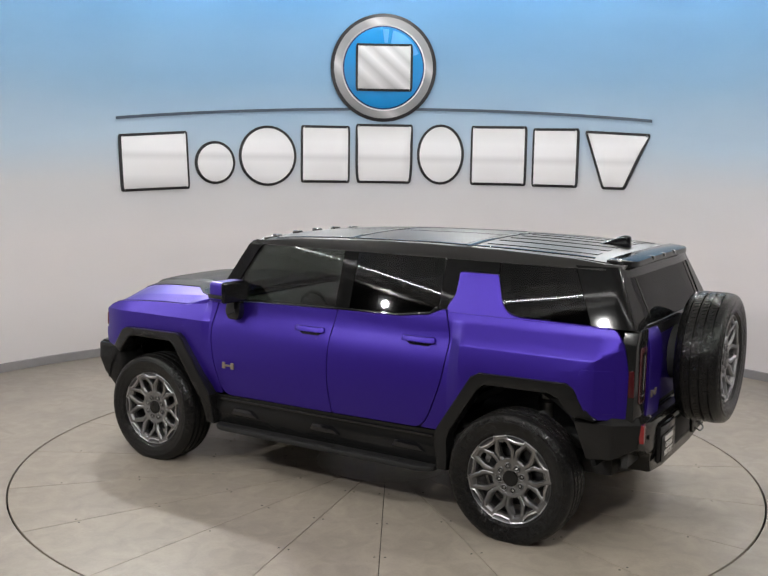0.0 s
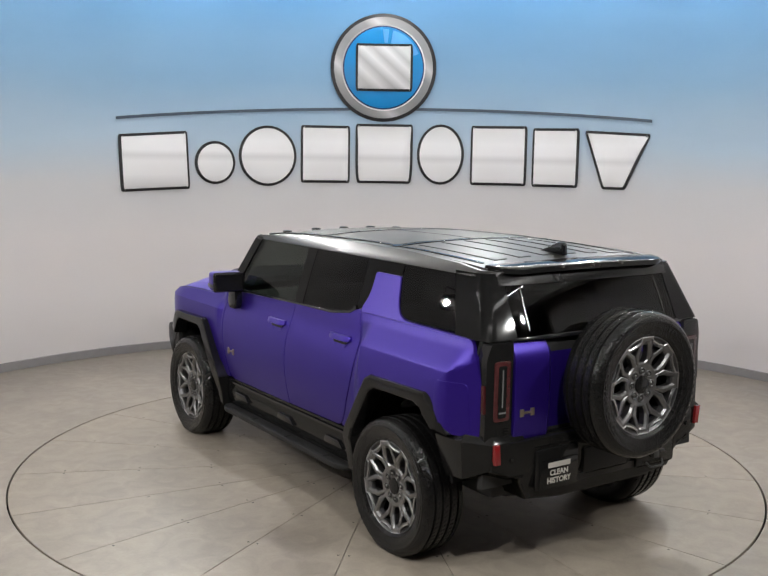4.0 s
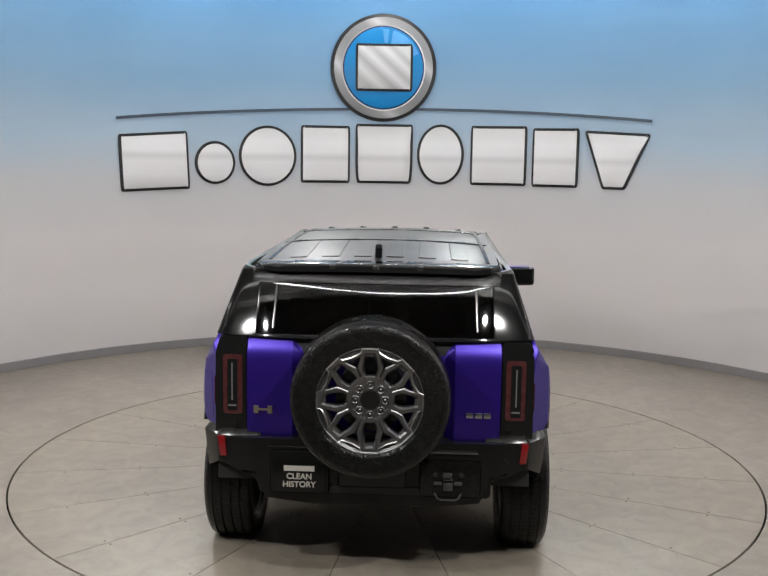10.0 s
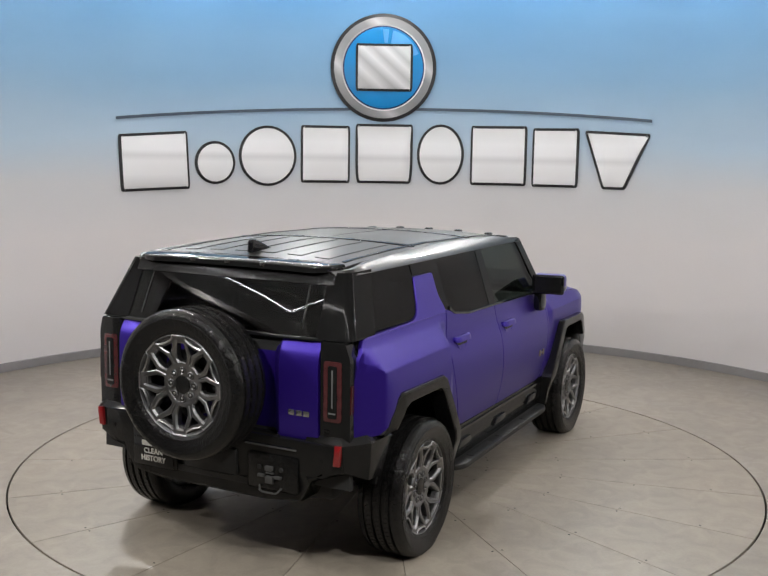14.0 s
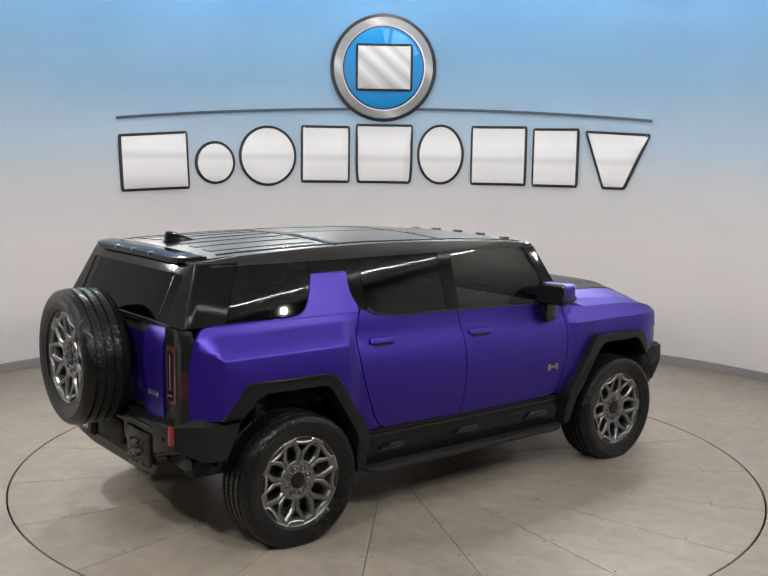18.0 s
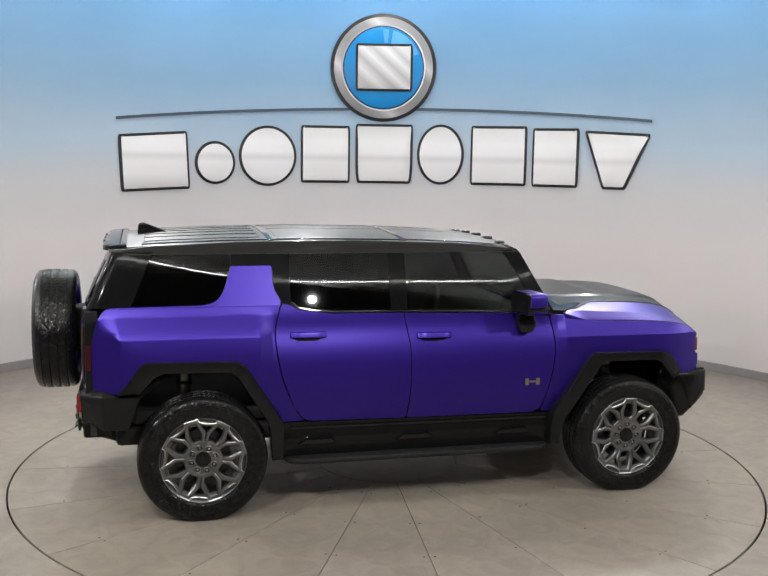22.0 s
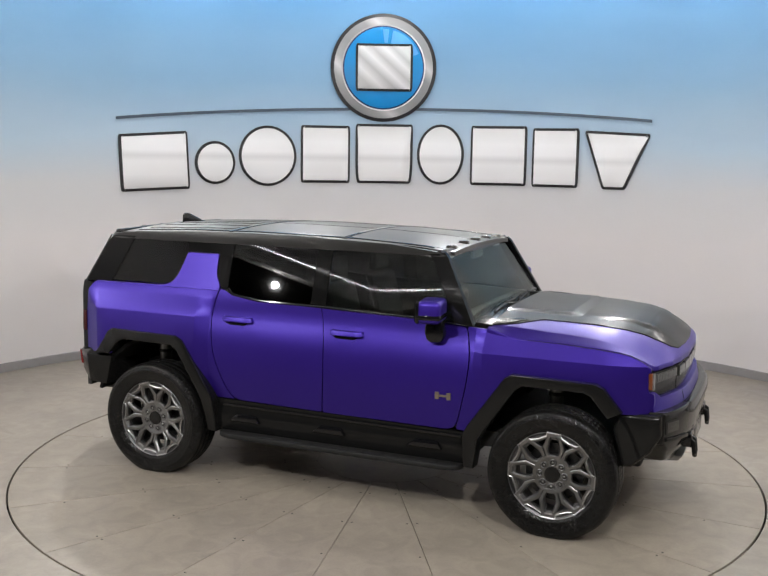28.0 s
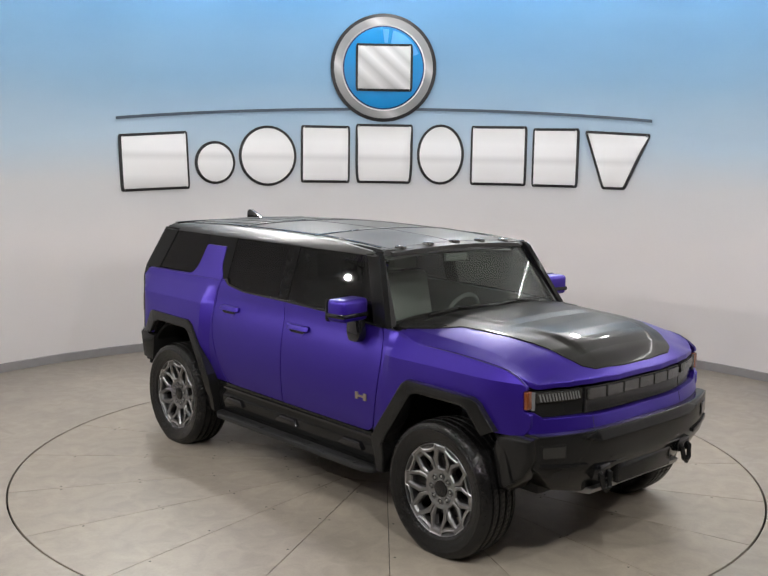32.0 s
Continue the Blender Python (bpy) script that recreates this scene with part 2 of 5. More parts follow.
def lerp(v, *pts):
    """Piecewise linear through (at, value) pairs in rising order."""
    if v <= pts[0][0]:
        return pts[0][1]
    for (a, p), (b, q) in zip(pts, pts[1:]):
        if v <= b:
            return p + (q - p) * (v - a) / (b - a)
    return pts[-1][1]


def smooth(a, b, v):
    k = min(1.0, max(0.0, (v - a) / (b - a)))
    return k * k * (3 - 2 * k)


def rounded(poly, r, n=4):
    """The polygon with its corners rounded by radius r (one number or one a corner)."""
    out, k = [], len(poly)
    for i, p in enumerate(poly):
        rr = r[i] if isinstance(r, (list, tuple)) else r
        p, a, b = Vector(p), Vector(poly[i - 1]), Vector(poly[(i + 1) % k])
        u, v = a - p, b - p
        d = min(rr, 0.45 * u.length, 0.45 * v.length)
        if d < 1e-4:
            out.append(tuple(p))
            continue
        s, e = p + u.normalized() * d, p + v.normalized() * d
        for j in range(n + 1):
            w = j / n
            out.append(tuple((1 - w) ** 2 * s + 2 * w * (1 - w) * p + w * w * e))
    return out


def panel_bm(poly, plane, f, thick, step=0.09, bevel=0.004, s=1, cuts=()):
    """A curved sheet: the outline poly in its plane, cut into a grid, laid on the surface f, and thickened inwards.
    plane: side (x, z -> y), top (x, y -> z), front or back (y, z -> x)."""
    bm = bmesh.new()
    i, j, k = {"side": (0, 2, 1), "top": (0, 1, 2), "front": (1, 2, 0), "back": (1, 2, 0)}[plane]
    vs = []
    for a, b in poly:
        c = [0, 0, 0]
        c[i], c[j] = a, b
        vs.append(bm.verts.new(c))
    bm.faces.new(vs)
    for ax in (i, j):
        lo, hi = min(v.co[ax] for v in vs if v.is_valid), max(v.co[ax] for v in vs if v.is_valid)
        n = int((hi - lo) / step)
        for q in range(1, n + 1):
            co, no = [0, 0, 0], [0, 0, 0]
            co[ax], no[ax] = lo + (hi - lo) * q / (n + 1), 1
            bmesh.ops.bisect_plane(bm, geom=bm.verts[:] + bm.edges[:] + bm.faces[:], dist=1e-5, plane_co=co, plane_no=no)
        vs = bm.verts[:]
    for ax, at in cuts:
        co, no = [0, 0, 0], [0, 0, 0]
        if isinstance(ax, tuple):
            co, no = ax, at
        else:
            co[ax], no[ax] = at, 1
        bmesh.ops.bisect_plane(bm, geom=bm.verts[:] + bm.edges[:] + bm.faces[:], dist=1e-5, plane_co=co, plane_no=no)
    for v in bm.verts:
        v.co[k] = f(v.co[i], v.co[j])
    if s < 0:
        for v in bm.verts:
            v.co.y = -v.co.y
    rim = [e for e in bm.edges if len(e.link_faces) == 1]
    ret = bmesh.ops.extrude_face_region(bm, geom=bm.faces[:], use_keep_orig=True)
    d = {"side": (0, -thick * s, 0), "top": (0, 0, -thick), "front": (-thick, 0, 0), "back": (thick, 0, 0)}[plane]
    bmesh.ops.translate(bm, vec=d, verts=[g for g in ret["geom"] if isinstance(g, bmesh.types.BMVert)])
    if bevel:
        rim = [e for e in rim if e.is_valid]
        bmesh.ops.bevel(bm, geom=rim, offset=bevel, segments=2, affect="EDGES", profile=0.5)
    return bm


def panel(name, poly, plane, f, thick, material, parent, label="", step=0.09, bevel=0.004, s=1, cuts=(), angle=34):
    return even(part(name, panel_bm(poly, plane, f, thick, step, bevel, s, cuts), material, parent, label, angle))


def even(ob):
    """Keeps broad faces flat right up to their small rounded edges."""
    w = ob.modifiers.new("even_shading", "WEIGHTED_NORMAL")
    w.keep_sharp = True
    w.weight = 90
    return ob


def box_bm(x0, x1, y0, y1, z0, z1, bevel=0.01, seg=2, bm=None):
    bm = bm or bmesh.new()
    made = bmesh.ops.create_cube(bm, size=1.0, matrix=Matrix.Translation(((x0 + x1) / 2, (y0 + y1) / 2, (z0 + z1) / 2)) @ Matrix.Diagonal((x1 - x0, y1 - y0, z1 - z0, 1)))
    if bevel:
        es = list({e for v in made["verts"] for e in v.link_edges})
        bmesh.ops.bevel(bm, geom=es, offset=bevel, segments=seg, affect="EDGES", profile=0.5)
    return bm


def prism_bm(poly, axis, lo, hi, bevel=0.006, bm=None, seg=2):
    """Polygon swept along an axis: y takes (x, z) points, x takes (y, z), z takes (x, y)."""
    bm = bm or bmesh.new()
    i, j, k = {"y": (0, 2, 1), "x": (1, 2, 0), "z": (0, 1, 2)}[axis]
    loops = []
    for lev in (lo, hi):
        row = []
        for a, b in poly:
            c = [0, 0, 0]
            c[i], c[j], c[k] = a, b, lev
            row.append(bm.verts.new(c))
        loops.append(row)
    n = len(poly)
    es = []
    for row in loops:
        f = bm.faces.new(row)
        es += list(f.edges)
    for q in range(n):
        bm.faces.new((loops[0][q], loops[0][(q + 1) % n], loops[1][(q + 1) % n], loops[1][q]))
    if bevel:
        bmesh.ops.recalc_face_normals(bm, faces=bm.faces)
        bmesh.ops.bevel(bm, geom=list(set(es)), offset=bevel, segments=seg, affect="EDGES", profile=0.5)
    return bm


def lathe_bm(profile, n=64, bm=None, y0=0.0):
    """Turns a closed or open profile of (radius, y) round the y axis."""
    bm = bm or bmesh.new()
    rows = []
    for q in range(n):
        a = 2 * math.pi * q / n
        rows.append([bm.verts.new((r * math.cos(a), y + y0, r * math.sin(a))) for r, y in profile])
    for q in range(n):
        u, v = rows[q], rows[(q + 1) % n]
        for w in range(len(profile) - 1):
            bm.faces.new((u[w], v[w], v[w + 1], u[w + 1]))
    return bm


def disc_bm(r, y, depth, n=24, bm=None, cx=0.0, cz=0.0, bevel=0.0):
    pts = [(cx + r * math.cos(2 * math.pi * q / n), cz + r * math.sin(2 * math.pi * q / n)) for q in range(n)]
    return prism_bm(pts, "y", y, y + depth, bevel, bm, 1)


def tube_bm(points, r, n=8, bm=None, closed=False):
    """A round bar along points."""
    bm = bm or bmesh.new()
    pts = [Vector(p) for p in points]
    rows = []
    for q, p in enumerate(pts):
        a, b = pts[q - 1] if (q or closed) else p, pts[(q + 1) % len(pts)] if (q + 1 < len(pts) or closed) else p
        d = (b - a).normalized()
        u = d.cross(Vector((0, 0, 1)) if abs(d.z) < 0.9 else Vector((1, 0, 0))).normalized()
        v = d.cross(u)
        rows.append([bm.verts.new(p + r * (math.cos(t) * u + math.sin(t) * v)) for t in (2 * math.pi * i / n for i in range(n))])
    m = len(rows)
    for q in range(m if closed else m - 1):
        for i in range(n):
            bm.faces.new((rows[q][i], rows[q][(i + 1) % n], rows[(q + 1) % m][(i + 1) % n], rows[(q + 1) % m][i]))
    if not closed:
        bm.faces.new(rows[0])
        bm.faces.new(rows[-1])
    return bm


# ---- the place ----
def round_wall():
    """The curved wall, open towards the camera, with thickness."""
    bm = bmesh.new()
    a0, a1, n = -118, 118, 118
    rows = []
    for q in range(n + 1):
        a = radians(a0 + (a1 - a0) * q / n)
        rows.append([bm.verts.new((WALL_C.x + r * math.sin(a), WALL_C.y + r * math.cos(a), z)) for r, z in ((WALL_R, 0), (WALL_R, 5.04), (WALL_R + 0.15, 5.04), (WALL_R + 0.15, 0))])
    for q in range(n):
        for i in range(4):
            bm.faces.new((rows[q][i], rows[q][(i + 1) % 4], rows[q + 1][(i + 1) % 4], rows[q + 1][i]))
    bm.faces.new(rows[0])
    bm.faces.new(rows[-1])
    tagged(part("wall_round", bm, M_WALL), "curved grey studio wall with an overlaid blue sky graphic put into its colour", "wall", kind="structure")
    bm = bmesh.new()
    rows = []
    for q in range(n + 1):
        a = radians(a0 + (a1 - a0) * q / n)
        rows.append([bm.verts.new((WALL_C.x + r * math.sin(a), WALL_C.y + r * math.cos(a), z)) for r, z in ((WALL_R, 0.002), (WALL_R - 0.014, 0.002), (WALL_R - 0.014, 0.098), (WALL_R, 0.105))])
    for q in range(n):
        for i in range(4):
            bm.faces.new((rows[q][i], rows[q][(i + 1) % 4], rows[q + 1][(i + 1) % 4], rows[q + 1][i]))
    tagged(part("baseboard", bm, M_BASE), "low grey vinyl baseboard along the curved wall", "baseboard", kind="structure")


def room_shell():
    bm = bmesh.new()
    n = 128
    inner = [bm.verts.new((2.991 * math.cos(2 * math.pi * q / n), 2.991 * math.sin(2 * math.pi * q / n), 0)) for q in range(n)]
    low = [bm.verts.new((v.co.x, v.co.y, -0.12)) for v in inner]
    mid = [bm.verts.new((4.5 * math.cos(2 * math.pi * q / n), 4.5 * math.sin(2 * math.pi * q / n), 0)) for q in range(n)]
    outer = [bm.verts.new((14 * math.cos(2 * math.pi * q / n), 14 * math.sin(2 * math.pi * q / n), 0)) for q in range(n)]
    for a, b in ((low, inner), (inner, mid), (mid, outer)):
        for q in range(n):
            bm.faces.new((a[q], a[(q + 1) % n], b[(q + 1) % n], b[q]))
    me = part("floor", bm, M_FLOOR)
    tagged(me, "beige polished concrete floor with small pits and scuffs", "floor", kind="structure")
    bm = bmesh.new()
    bmesh.ops.create_circle(bm, cap_ends=True, segments=64, radius=2.991, matrix=Matrix.Translation((0, 0, -0.12)))
    tagged(part("turntable_pit", bm, M_PIT), "dark shallow pit under the turntable", "pit", kind="structure")
    # unseen ceiling and outer walls, added to close the room
    tagged(part("ceiling", box_bm(-9, 9, -12, 7, 5.05, 5.2, 0), M_CEIL), "plain pale ceiling over the studio", "ceiling", kind="structure")
    tagged(part("wall_south", box_bm(-9, 9, -12.2, -12, 0, 5.05, 0), M_DARK), "plain unseen near-black wall behind the open side", "wall", kind="structure")
    tagged(part("wall_east", box_bm(9, 9.2, -12.2, 7, 0, 5.05, 0), M_DARK), "plain unseen near-black side wall", "wall", kind="structure")
    tagged(part("wall_west", box_bm(-9.2, -9, -12.2, 7, 0, 5.05, 0), M_DARK), "plain unseen near-black side wall", "wall", kind="structure")
    tagged(part("wall_north", box_bm(-9.2, 9.2, 7, 7.2, 0, 5.05, 0), M_DARK), "plain unseen near-black wall behind the curved wall", "wall", kind="structure")
    # unseen fascia, added so the windows reflect grey above the strip
    edge = rounded([(-5.32, -0.80), (-3.44, -4.21), (3.44, -4.21), (5.32, -0.80)], [0, 0.1, 0.1, 0], 3)
    bm = bmesh.new()
    cut = [[bm.verts.new((x * k, y * k, z)) for k, z in ((1.0, 3.50), (1.0, 5.045), (1.02, 5.045), (1.02, 3.50))] for x, y in edge]
    for u, v in zip(cut, cut[1:]):
        for q in range(4):
            bm.faces.new((u[q], v[q], v[(q + 1) % 4], u[(q + 1) % 4]))
    bm.faces.new(cut[0])
    bm.faces.new(cut[-1][::-1])
    tagged(part("wall_fascia", bm, M_FASCIA), "pale unseen fascia added along the open side for its reflection", "wall", kind="structure")
    line = [(p[0], p[1], 3.43) for p in rounded([(-5.1, -0.7), (-4.0, -2.05), (-3.12, -3.60), (-1.75, -3.93), (-0.3, -4.18), (0.6, -4.18), (1.65, -3.95), (3.15, -3.60), (4.05, -2.05), (5.1, -0.7)], [0, 0.2, 0.08, 0.5, 0.3, 0.3, 0.5, 0.08, 0.2, 0], 3)]
    tagged(part("led_strip", tube_bm(line, 0.0038, 8), M_LED), "thin white glowing strip of light hung along the open side", "light strip")
    # raised to stay out of the camera's view; reflections point to a lower strip
    line = [(4.60 * math.cos(radians(a)), 4.60 * math.sin(radians(a)) - 0.12, 4.90) for a in range(28, 153, 4)]
    tagged(part("led_strip", tube_bm(line, 0.0087, 8), M_LED), "thin white glowing strip of light over the curved wall", "light strip")
    line = [(5.17, -0.75, 3.46), (5.22, 0.1, 3.58), (5.18, 0.8, 3.70), (5.02, 1.6, 3.78), (4.80, 2.35, 3.76), (4.55, 2.90, 3.70)]
    tagged(part("light_tube", tube_bm(line, 0.013, 8), M_TUBE), "white glowing light tube along the side of the curved wall", "light strip")
    first = tagged(new("spotlight"), "small black studio spotlight hung from the ceiling", "spotlight", "studio spotlights")
    part("lamp_housing", lathe_bm([(0.085, 0.012), (0.10, 0.012), (0.10, -0.16), (0.06, -0.22), (0.0, -0.22)], 24), M_TRIM, first)
    part("yoke", tube_bm([(0.115, -0.1, 0), (0.115, -0.1, 0.16), (-0.115, -0.1, 0.16), (-0.115, -0.1, 0)], 0.010, 6), M_TRIM, first)
    spots = [first] + [copy_thing(first, Matrix.Identity(4)) for q in LAMPS[1:]]
    for ob, (lx, ly, lz, watts) in zip(spots, LAMPS):
        ob.matrix_basis = look((lx, ly, lz), (0, 0, 0.6)) @ Matrix.Translation((0, 0, 0.012)) @ Matrix.Rotation(radians(-90), 4, "X")
        back = Vector((lx, ly, lz)) - (Vector((0, 0, 0.6)) - Vector((lx, ly, lz))).normalized() * 0.15
        rod = part("hanging_rod", tube_bm([tuple(back), (back.x, back.y, 5.06)], 0.012, 6), M_TRIM, ob)
        rod.matrix_basis = ob.matrix_basis.inverted()


def turntable():
    """A round deck of twenty wedge panels round a middle plate."""
    top = tagged(new("turntable"), "round concrete-faced turntable flush with the floor", "turntable")
    part("base_plate", disc_z(2.96, -0.10, -0.022, 96), M_PIT, top)
    part("middle_plate", disc_z(0.577, -0.021, 0.0, 64), M_DECK, top)
    bm = bmesh.new()
    half, r0, r1, n = radians(9), 0.582, 2.975, 8
    gap = 0.0022
    ring = []
    for r in (r0, r1):
        w = half - gap / r
        ring.append([(r * math.cos(-w + 2 * w * q / n), r * math.sin(-w + 2 * w * q / n)) for q in range(n + 1)])
    prism_bm(ring[0][::-1] + ring[1], "z", -0.021, 0.0, 0.0012, bm, 1)
    first = part("deck_panel", bm, M_DECK, top)
    first.matrix_basis = pose(0, 0, 0, 0, 0, 12 + 9)
    for q in range(1, 20):
        ob = first.copy()
        scene.collection.objects.link(ob)
        ob.matrix_basis = pose(0, 0, 0, 0, 0, 12 + 9 + 18 * q)
    bm = bmesh.new()
    rnd = random.Random(4)
    for q in range(20):
        for r in (0.85, 1.45, 2.02, 2.6):
            for off in (-0.035, 0.035):
                a = radians(12 + 18 * q)
                x, y = r * math.cos(a) - off * math.sin(a), r * math.sin(a) + off * math.cos(a)
                if rnd.random() < 0.8:
                    bmesh.ops.create_circle(bm, cap_ends=True, segments=8, radius=0.008, matrix=Matrix.Translation((x, y, 0.0012)))
    part("screw_heads", bm, M_PIT, top, kind="stuff")
    return top


def disc_z(r, z0, z1, n=48):
    return prism_bm([(r * math.cos(2 * math.pi * q / n), r * math.sin(2 * math.pi * q / n)) for q in range(n)], "z", z0, z1, 0.001, None, 1)


def on_wall(poly, off, depth, bevel=0.0):
    """A plate bent to the wall: outline in (degrees along the wall, height), standing off and proud of it."""
    bm = bmesh.new()
    k = radians(1) * WALL_R
    vs = [bm.verts.new((a * k, 0, z)) for a, z in poly]
    bm.faces.new(vs)
    lo, hi = min(v.co.x for v in vs), max(v.co.x for v in vs)
    n = int((hi - lo) / 0.12)
    for q in range(1, n + 1):
        bmesh.ops.bisect_plane(bm, geom=bm.verts[:] + bm.edges[:] + bm.faces[:], dist=1e-5, plane_co=(lo + (hi - lo) * q / (n + 1), 0, 0), plane_no=(1, 0, 0))
    rim = [e for e in bm.edges if len(e.link_faces) == 1]
    ret = bmesh.ops.extrude_face_region(bm, geom=bm.faces[:], use_keep_orig=True)
    bmesh.ops.translate(bm, vec=(0, depth, 0), verts=[g for g in ret["geom"] if isinstance(g, bmesh.types.BMVert)])
    if bevel:
        bmesh.ops.bevel(bm, geom=[e for e in rim if e.is_valid], offset=bevel, segments=2, affect="EDGES", profile=0.5)
    for v in bm.verts:
        a, r = v.co.x / WALL_R, WALL_R - off - depth + v.co.y
        v.co = (WALL_C.x + r * math.sin(a), WALL_C.y + r * math.cos(a), v.co.z)
    return bm


def grown(poly, d, kx=1.0):
    """The outline moved outwards by d metres (degrees across)."""
    c = Vector((sum(p[0] for p in poly) / len(poly), sum(p[1] for p in poly) / len(poly)))
    k = radians(1) * WALL_R
    pts = [Vector((p[0] * k, p[1])) for p in poly]
    area = sum(pts[i - 1].x * pts[i].y - pts[i].x * pts[i - 1].y for i in range(len(pts)))
    sg = 1 if area > 0 else -1
    out = []
    for i, p in enumerate(pts):
        e1, e2 = (p - pts[i - 1]).normalized(), (pts[(i + 1) % len(pts)] - p).normalized()
        n1, n2 = Vector((e1.y, -e1.x)) * sg, Vector((e2.y, -e2.x)) * sg
        m = (n1 + n2).normalized()
        q = p + m * d / max(0.4, m.dot(n1))
        out.append((q.x / k, q.y))
    return out


def oval(c, rx, z, rz, n=40):
    return [(c + rx * math.cos(2 * math.pi * q / n), z + rz * math.sin(2 * math.pi * q / n)) for q in range(n)]


def wall_sign():
    """A dealer's logo laid over the view, built as a sign fitted to the wall from the camera's view, as plain shapes: a
    round emblem, an arched bar and a row of pale blocks.
    """
    top = tagged(new("wall_sign"), "large overlaid logo built as a sign of pale dark-edged blocks and a round blue emblem", "sign")
    r = lambda a0, a1, z0, z1, rad: rounded([(a0, z0), (a1, z0), (a1, z1), (a0, z1)], rad, 5)
    blocks = [
        rounded([(-38.34, 2.047), (-29.25, 2.078), (-29.57, 2.764), (-38.62, 2.706)], 0.1),
        oval(-25.48, 2.59, 2.391, 0.254), oval(-18.08, 3.83, 2.486, 0.371),
        r(-13.17, -6.65, 2.162, 2.873, 0.1),
        rounded([(-5.41, 2.904), (-5.4, 2.163), (2.25, 2.164), (2.25, 2.905)], [0.1, 2.4, 2.4, 0.1], 8),
        oval(6.44, 3.1, 2.535, 0.376), r(10.94, 18.39, 2.165, 2.897, 0.1), r(19.63, 25.64, 2.161, 2.873, 0.1),
        rounded([(29.46, 2.152), (32.26, 2.153), (35.36, 2.808), (26.87, 2.847)], 0.12),
    ]
    for poly in blocks:
        b = part("letter_block", on_wall(grown(poly, 0.022), 0.004, 0.02, 0.004), M_S_BLACK, top, "black-edged block")
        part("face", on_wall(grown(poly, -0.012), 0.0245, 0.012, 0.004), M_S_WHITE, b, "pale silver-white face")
    k = radians(1) * WALL_R
    c, z = -1.84, 3.656
    rd = lambda m: oval(c, m / k, z, m, 64)
    rim = part("emblem", on_wall(rd(0.700), 0.004, 0.03, 0.004), M_S_BLACK, top, "round black-edged emblem")
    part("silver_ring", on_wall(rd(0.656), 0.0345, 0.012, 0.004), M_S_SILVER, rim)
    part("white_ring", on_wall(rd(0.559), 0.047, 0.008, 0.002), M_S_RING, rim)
    part("navy_edge", on_wall(rd(0.541), 0.0555, 0.004, 0.001), M_S_NAVY, rim)
    part("blue_disc", on_wall(rd(0.524), 0.060, 0.004, 0.001), M_S_BLUE, rim)
    # highlight of the blue disc, drawn as flat pale blue shapes
    for b0, b1 in ((82, 92), (22, 76)):
        arc = [(c + 0.500 / k * math.cos(radians(a)), z + 0.500 * math.sin(radians(a))) for a in range(b0, b1 + 1, 2)]
        tail = [(c + 0.30 / k * math.cos(radians(a)) + 0.02 / k, z + 0.34 * math.sin(radians(a)) - 0.02) for a in range(b1, b0 - 1, -4)]
        part("printed_sheen", on_wall(arc + tail, 0.0645, 0.003), M_S_SHEEN, rim, "pale blue printed sheen")
    blk = rounded([(-5.57, 3.371), (2.09, 3.372), (2.08, 3.946), (-5.58, 3.945)], 0.12)
    part("block_edge", on_wall(grown(blk, 0.02), 0.068, 0.008, 0.003), M_S_BLACK, rim)
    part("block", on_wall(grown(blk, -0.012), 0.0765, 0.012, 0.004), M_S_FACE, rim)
    zs = lambda a: 3.126 - 0.000133 * (a - 2.97) ** 2 * (1.0 if a > 2.97 else 0.87)
    for a0, a1 in ((-39.04, -6.40), (2.72, 35.66)):
        n = 16
        up = [(a0 + (a1 - a0) * q / n, zs(a0 + (a1 - a0) * q / n) + 0.018) for q in range(n + 1)]
        part("arched_bar", on_wall(up + [(a, h - 0.036) for a, h in up[::-1]], 0.004, 0.015), M_S_SLATE, top, "thin slate-blue arched bar")


# ---- the car ----
def y_side(x, z):
    """Half width of the painted body at a place along the car and a height."""
    door = lerp(z, (0.62, 0.982), (0.75, 1.010), (0.85, 1.025), (0.95, 1.032), (1.03, 1.031), (1.10, 1.026), (1.15, 1.019), (1.20, 1.009), (1.25, 0.995), (1.30, 0.979), (1.34, 0.969), (1.38, 0.965), (1.43, 0.961), (1.5, 0.945))
    quarter = lerp(z, (0.62, 1.03), (0.90, 1.060), (1.05, 1.070), (1.13, 1.070), (1.19, 1.066), (1.24, 1.060), (1.28, 1.053), (1.308, 1.046), (1.455, 0.955), (1.50, 0.942), (1.53, 0.934), (1.90, 0.815))
    fender = lerp(z, (0.62, 1.01), (0.95, 1.028), (1.15, 1.035), (1.225, 1.028), (1.30, 0.975), (1.40, 0.92))
    y = door
    if x < -1.0:
        w = min(1.0, max(0.0, (-1.12 - x) / 0.095))
        y = door + (quarter - door) * w if z < 1.5 else lerp(z, (1.5, 0.947), (1.53, 0.934), (1.90, 0.815))
    if x > 0.9:
        w = min(1.0, max(0.0, (x - 1.03) / 0.07))
        y = door + (fender - door) * w
    if x > 1.90:
        y -= 0.75 * (x - 1.90) ** 2
    if x < -2.10 and z < 1.5:
        y = min(y, 1.045 - 0.60 * (-2.163 - x))
    return y


def y_glass(x, z):
    return 0.955 - (z - 1.45) * 0.326


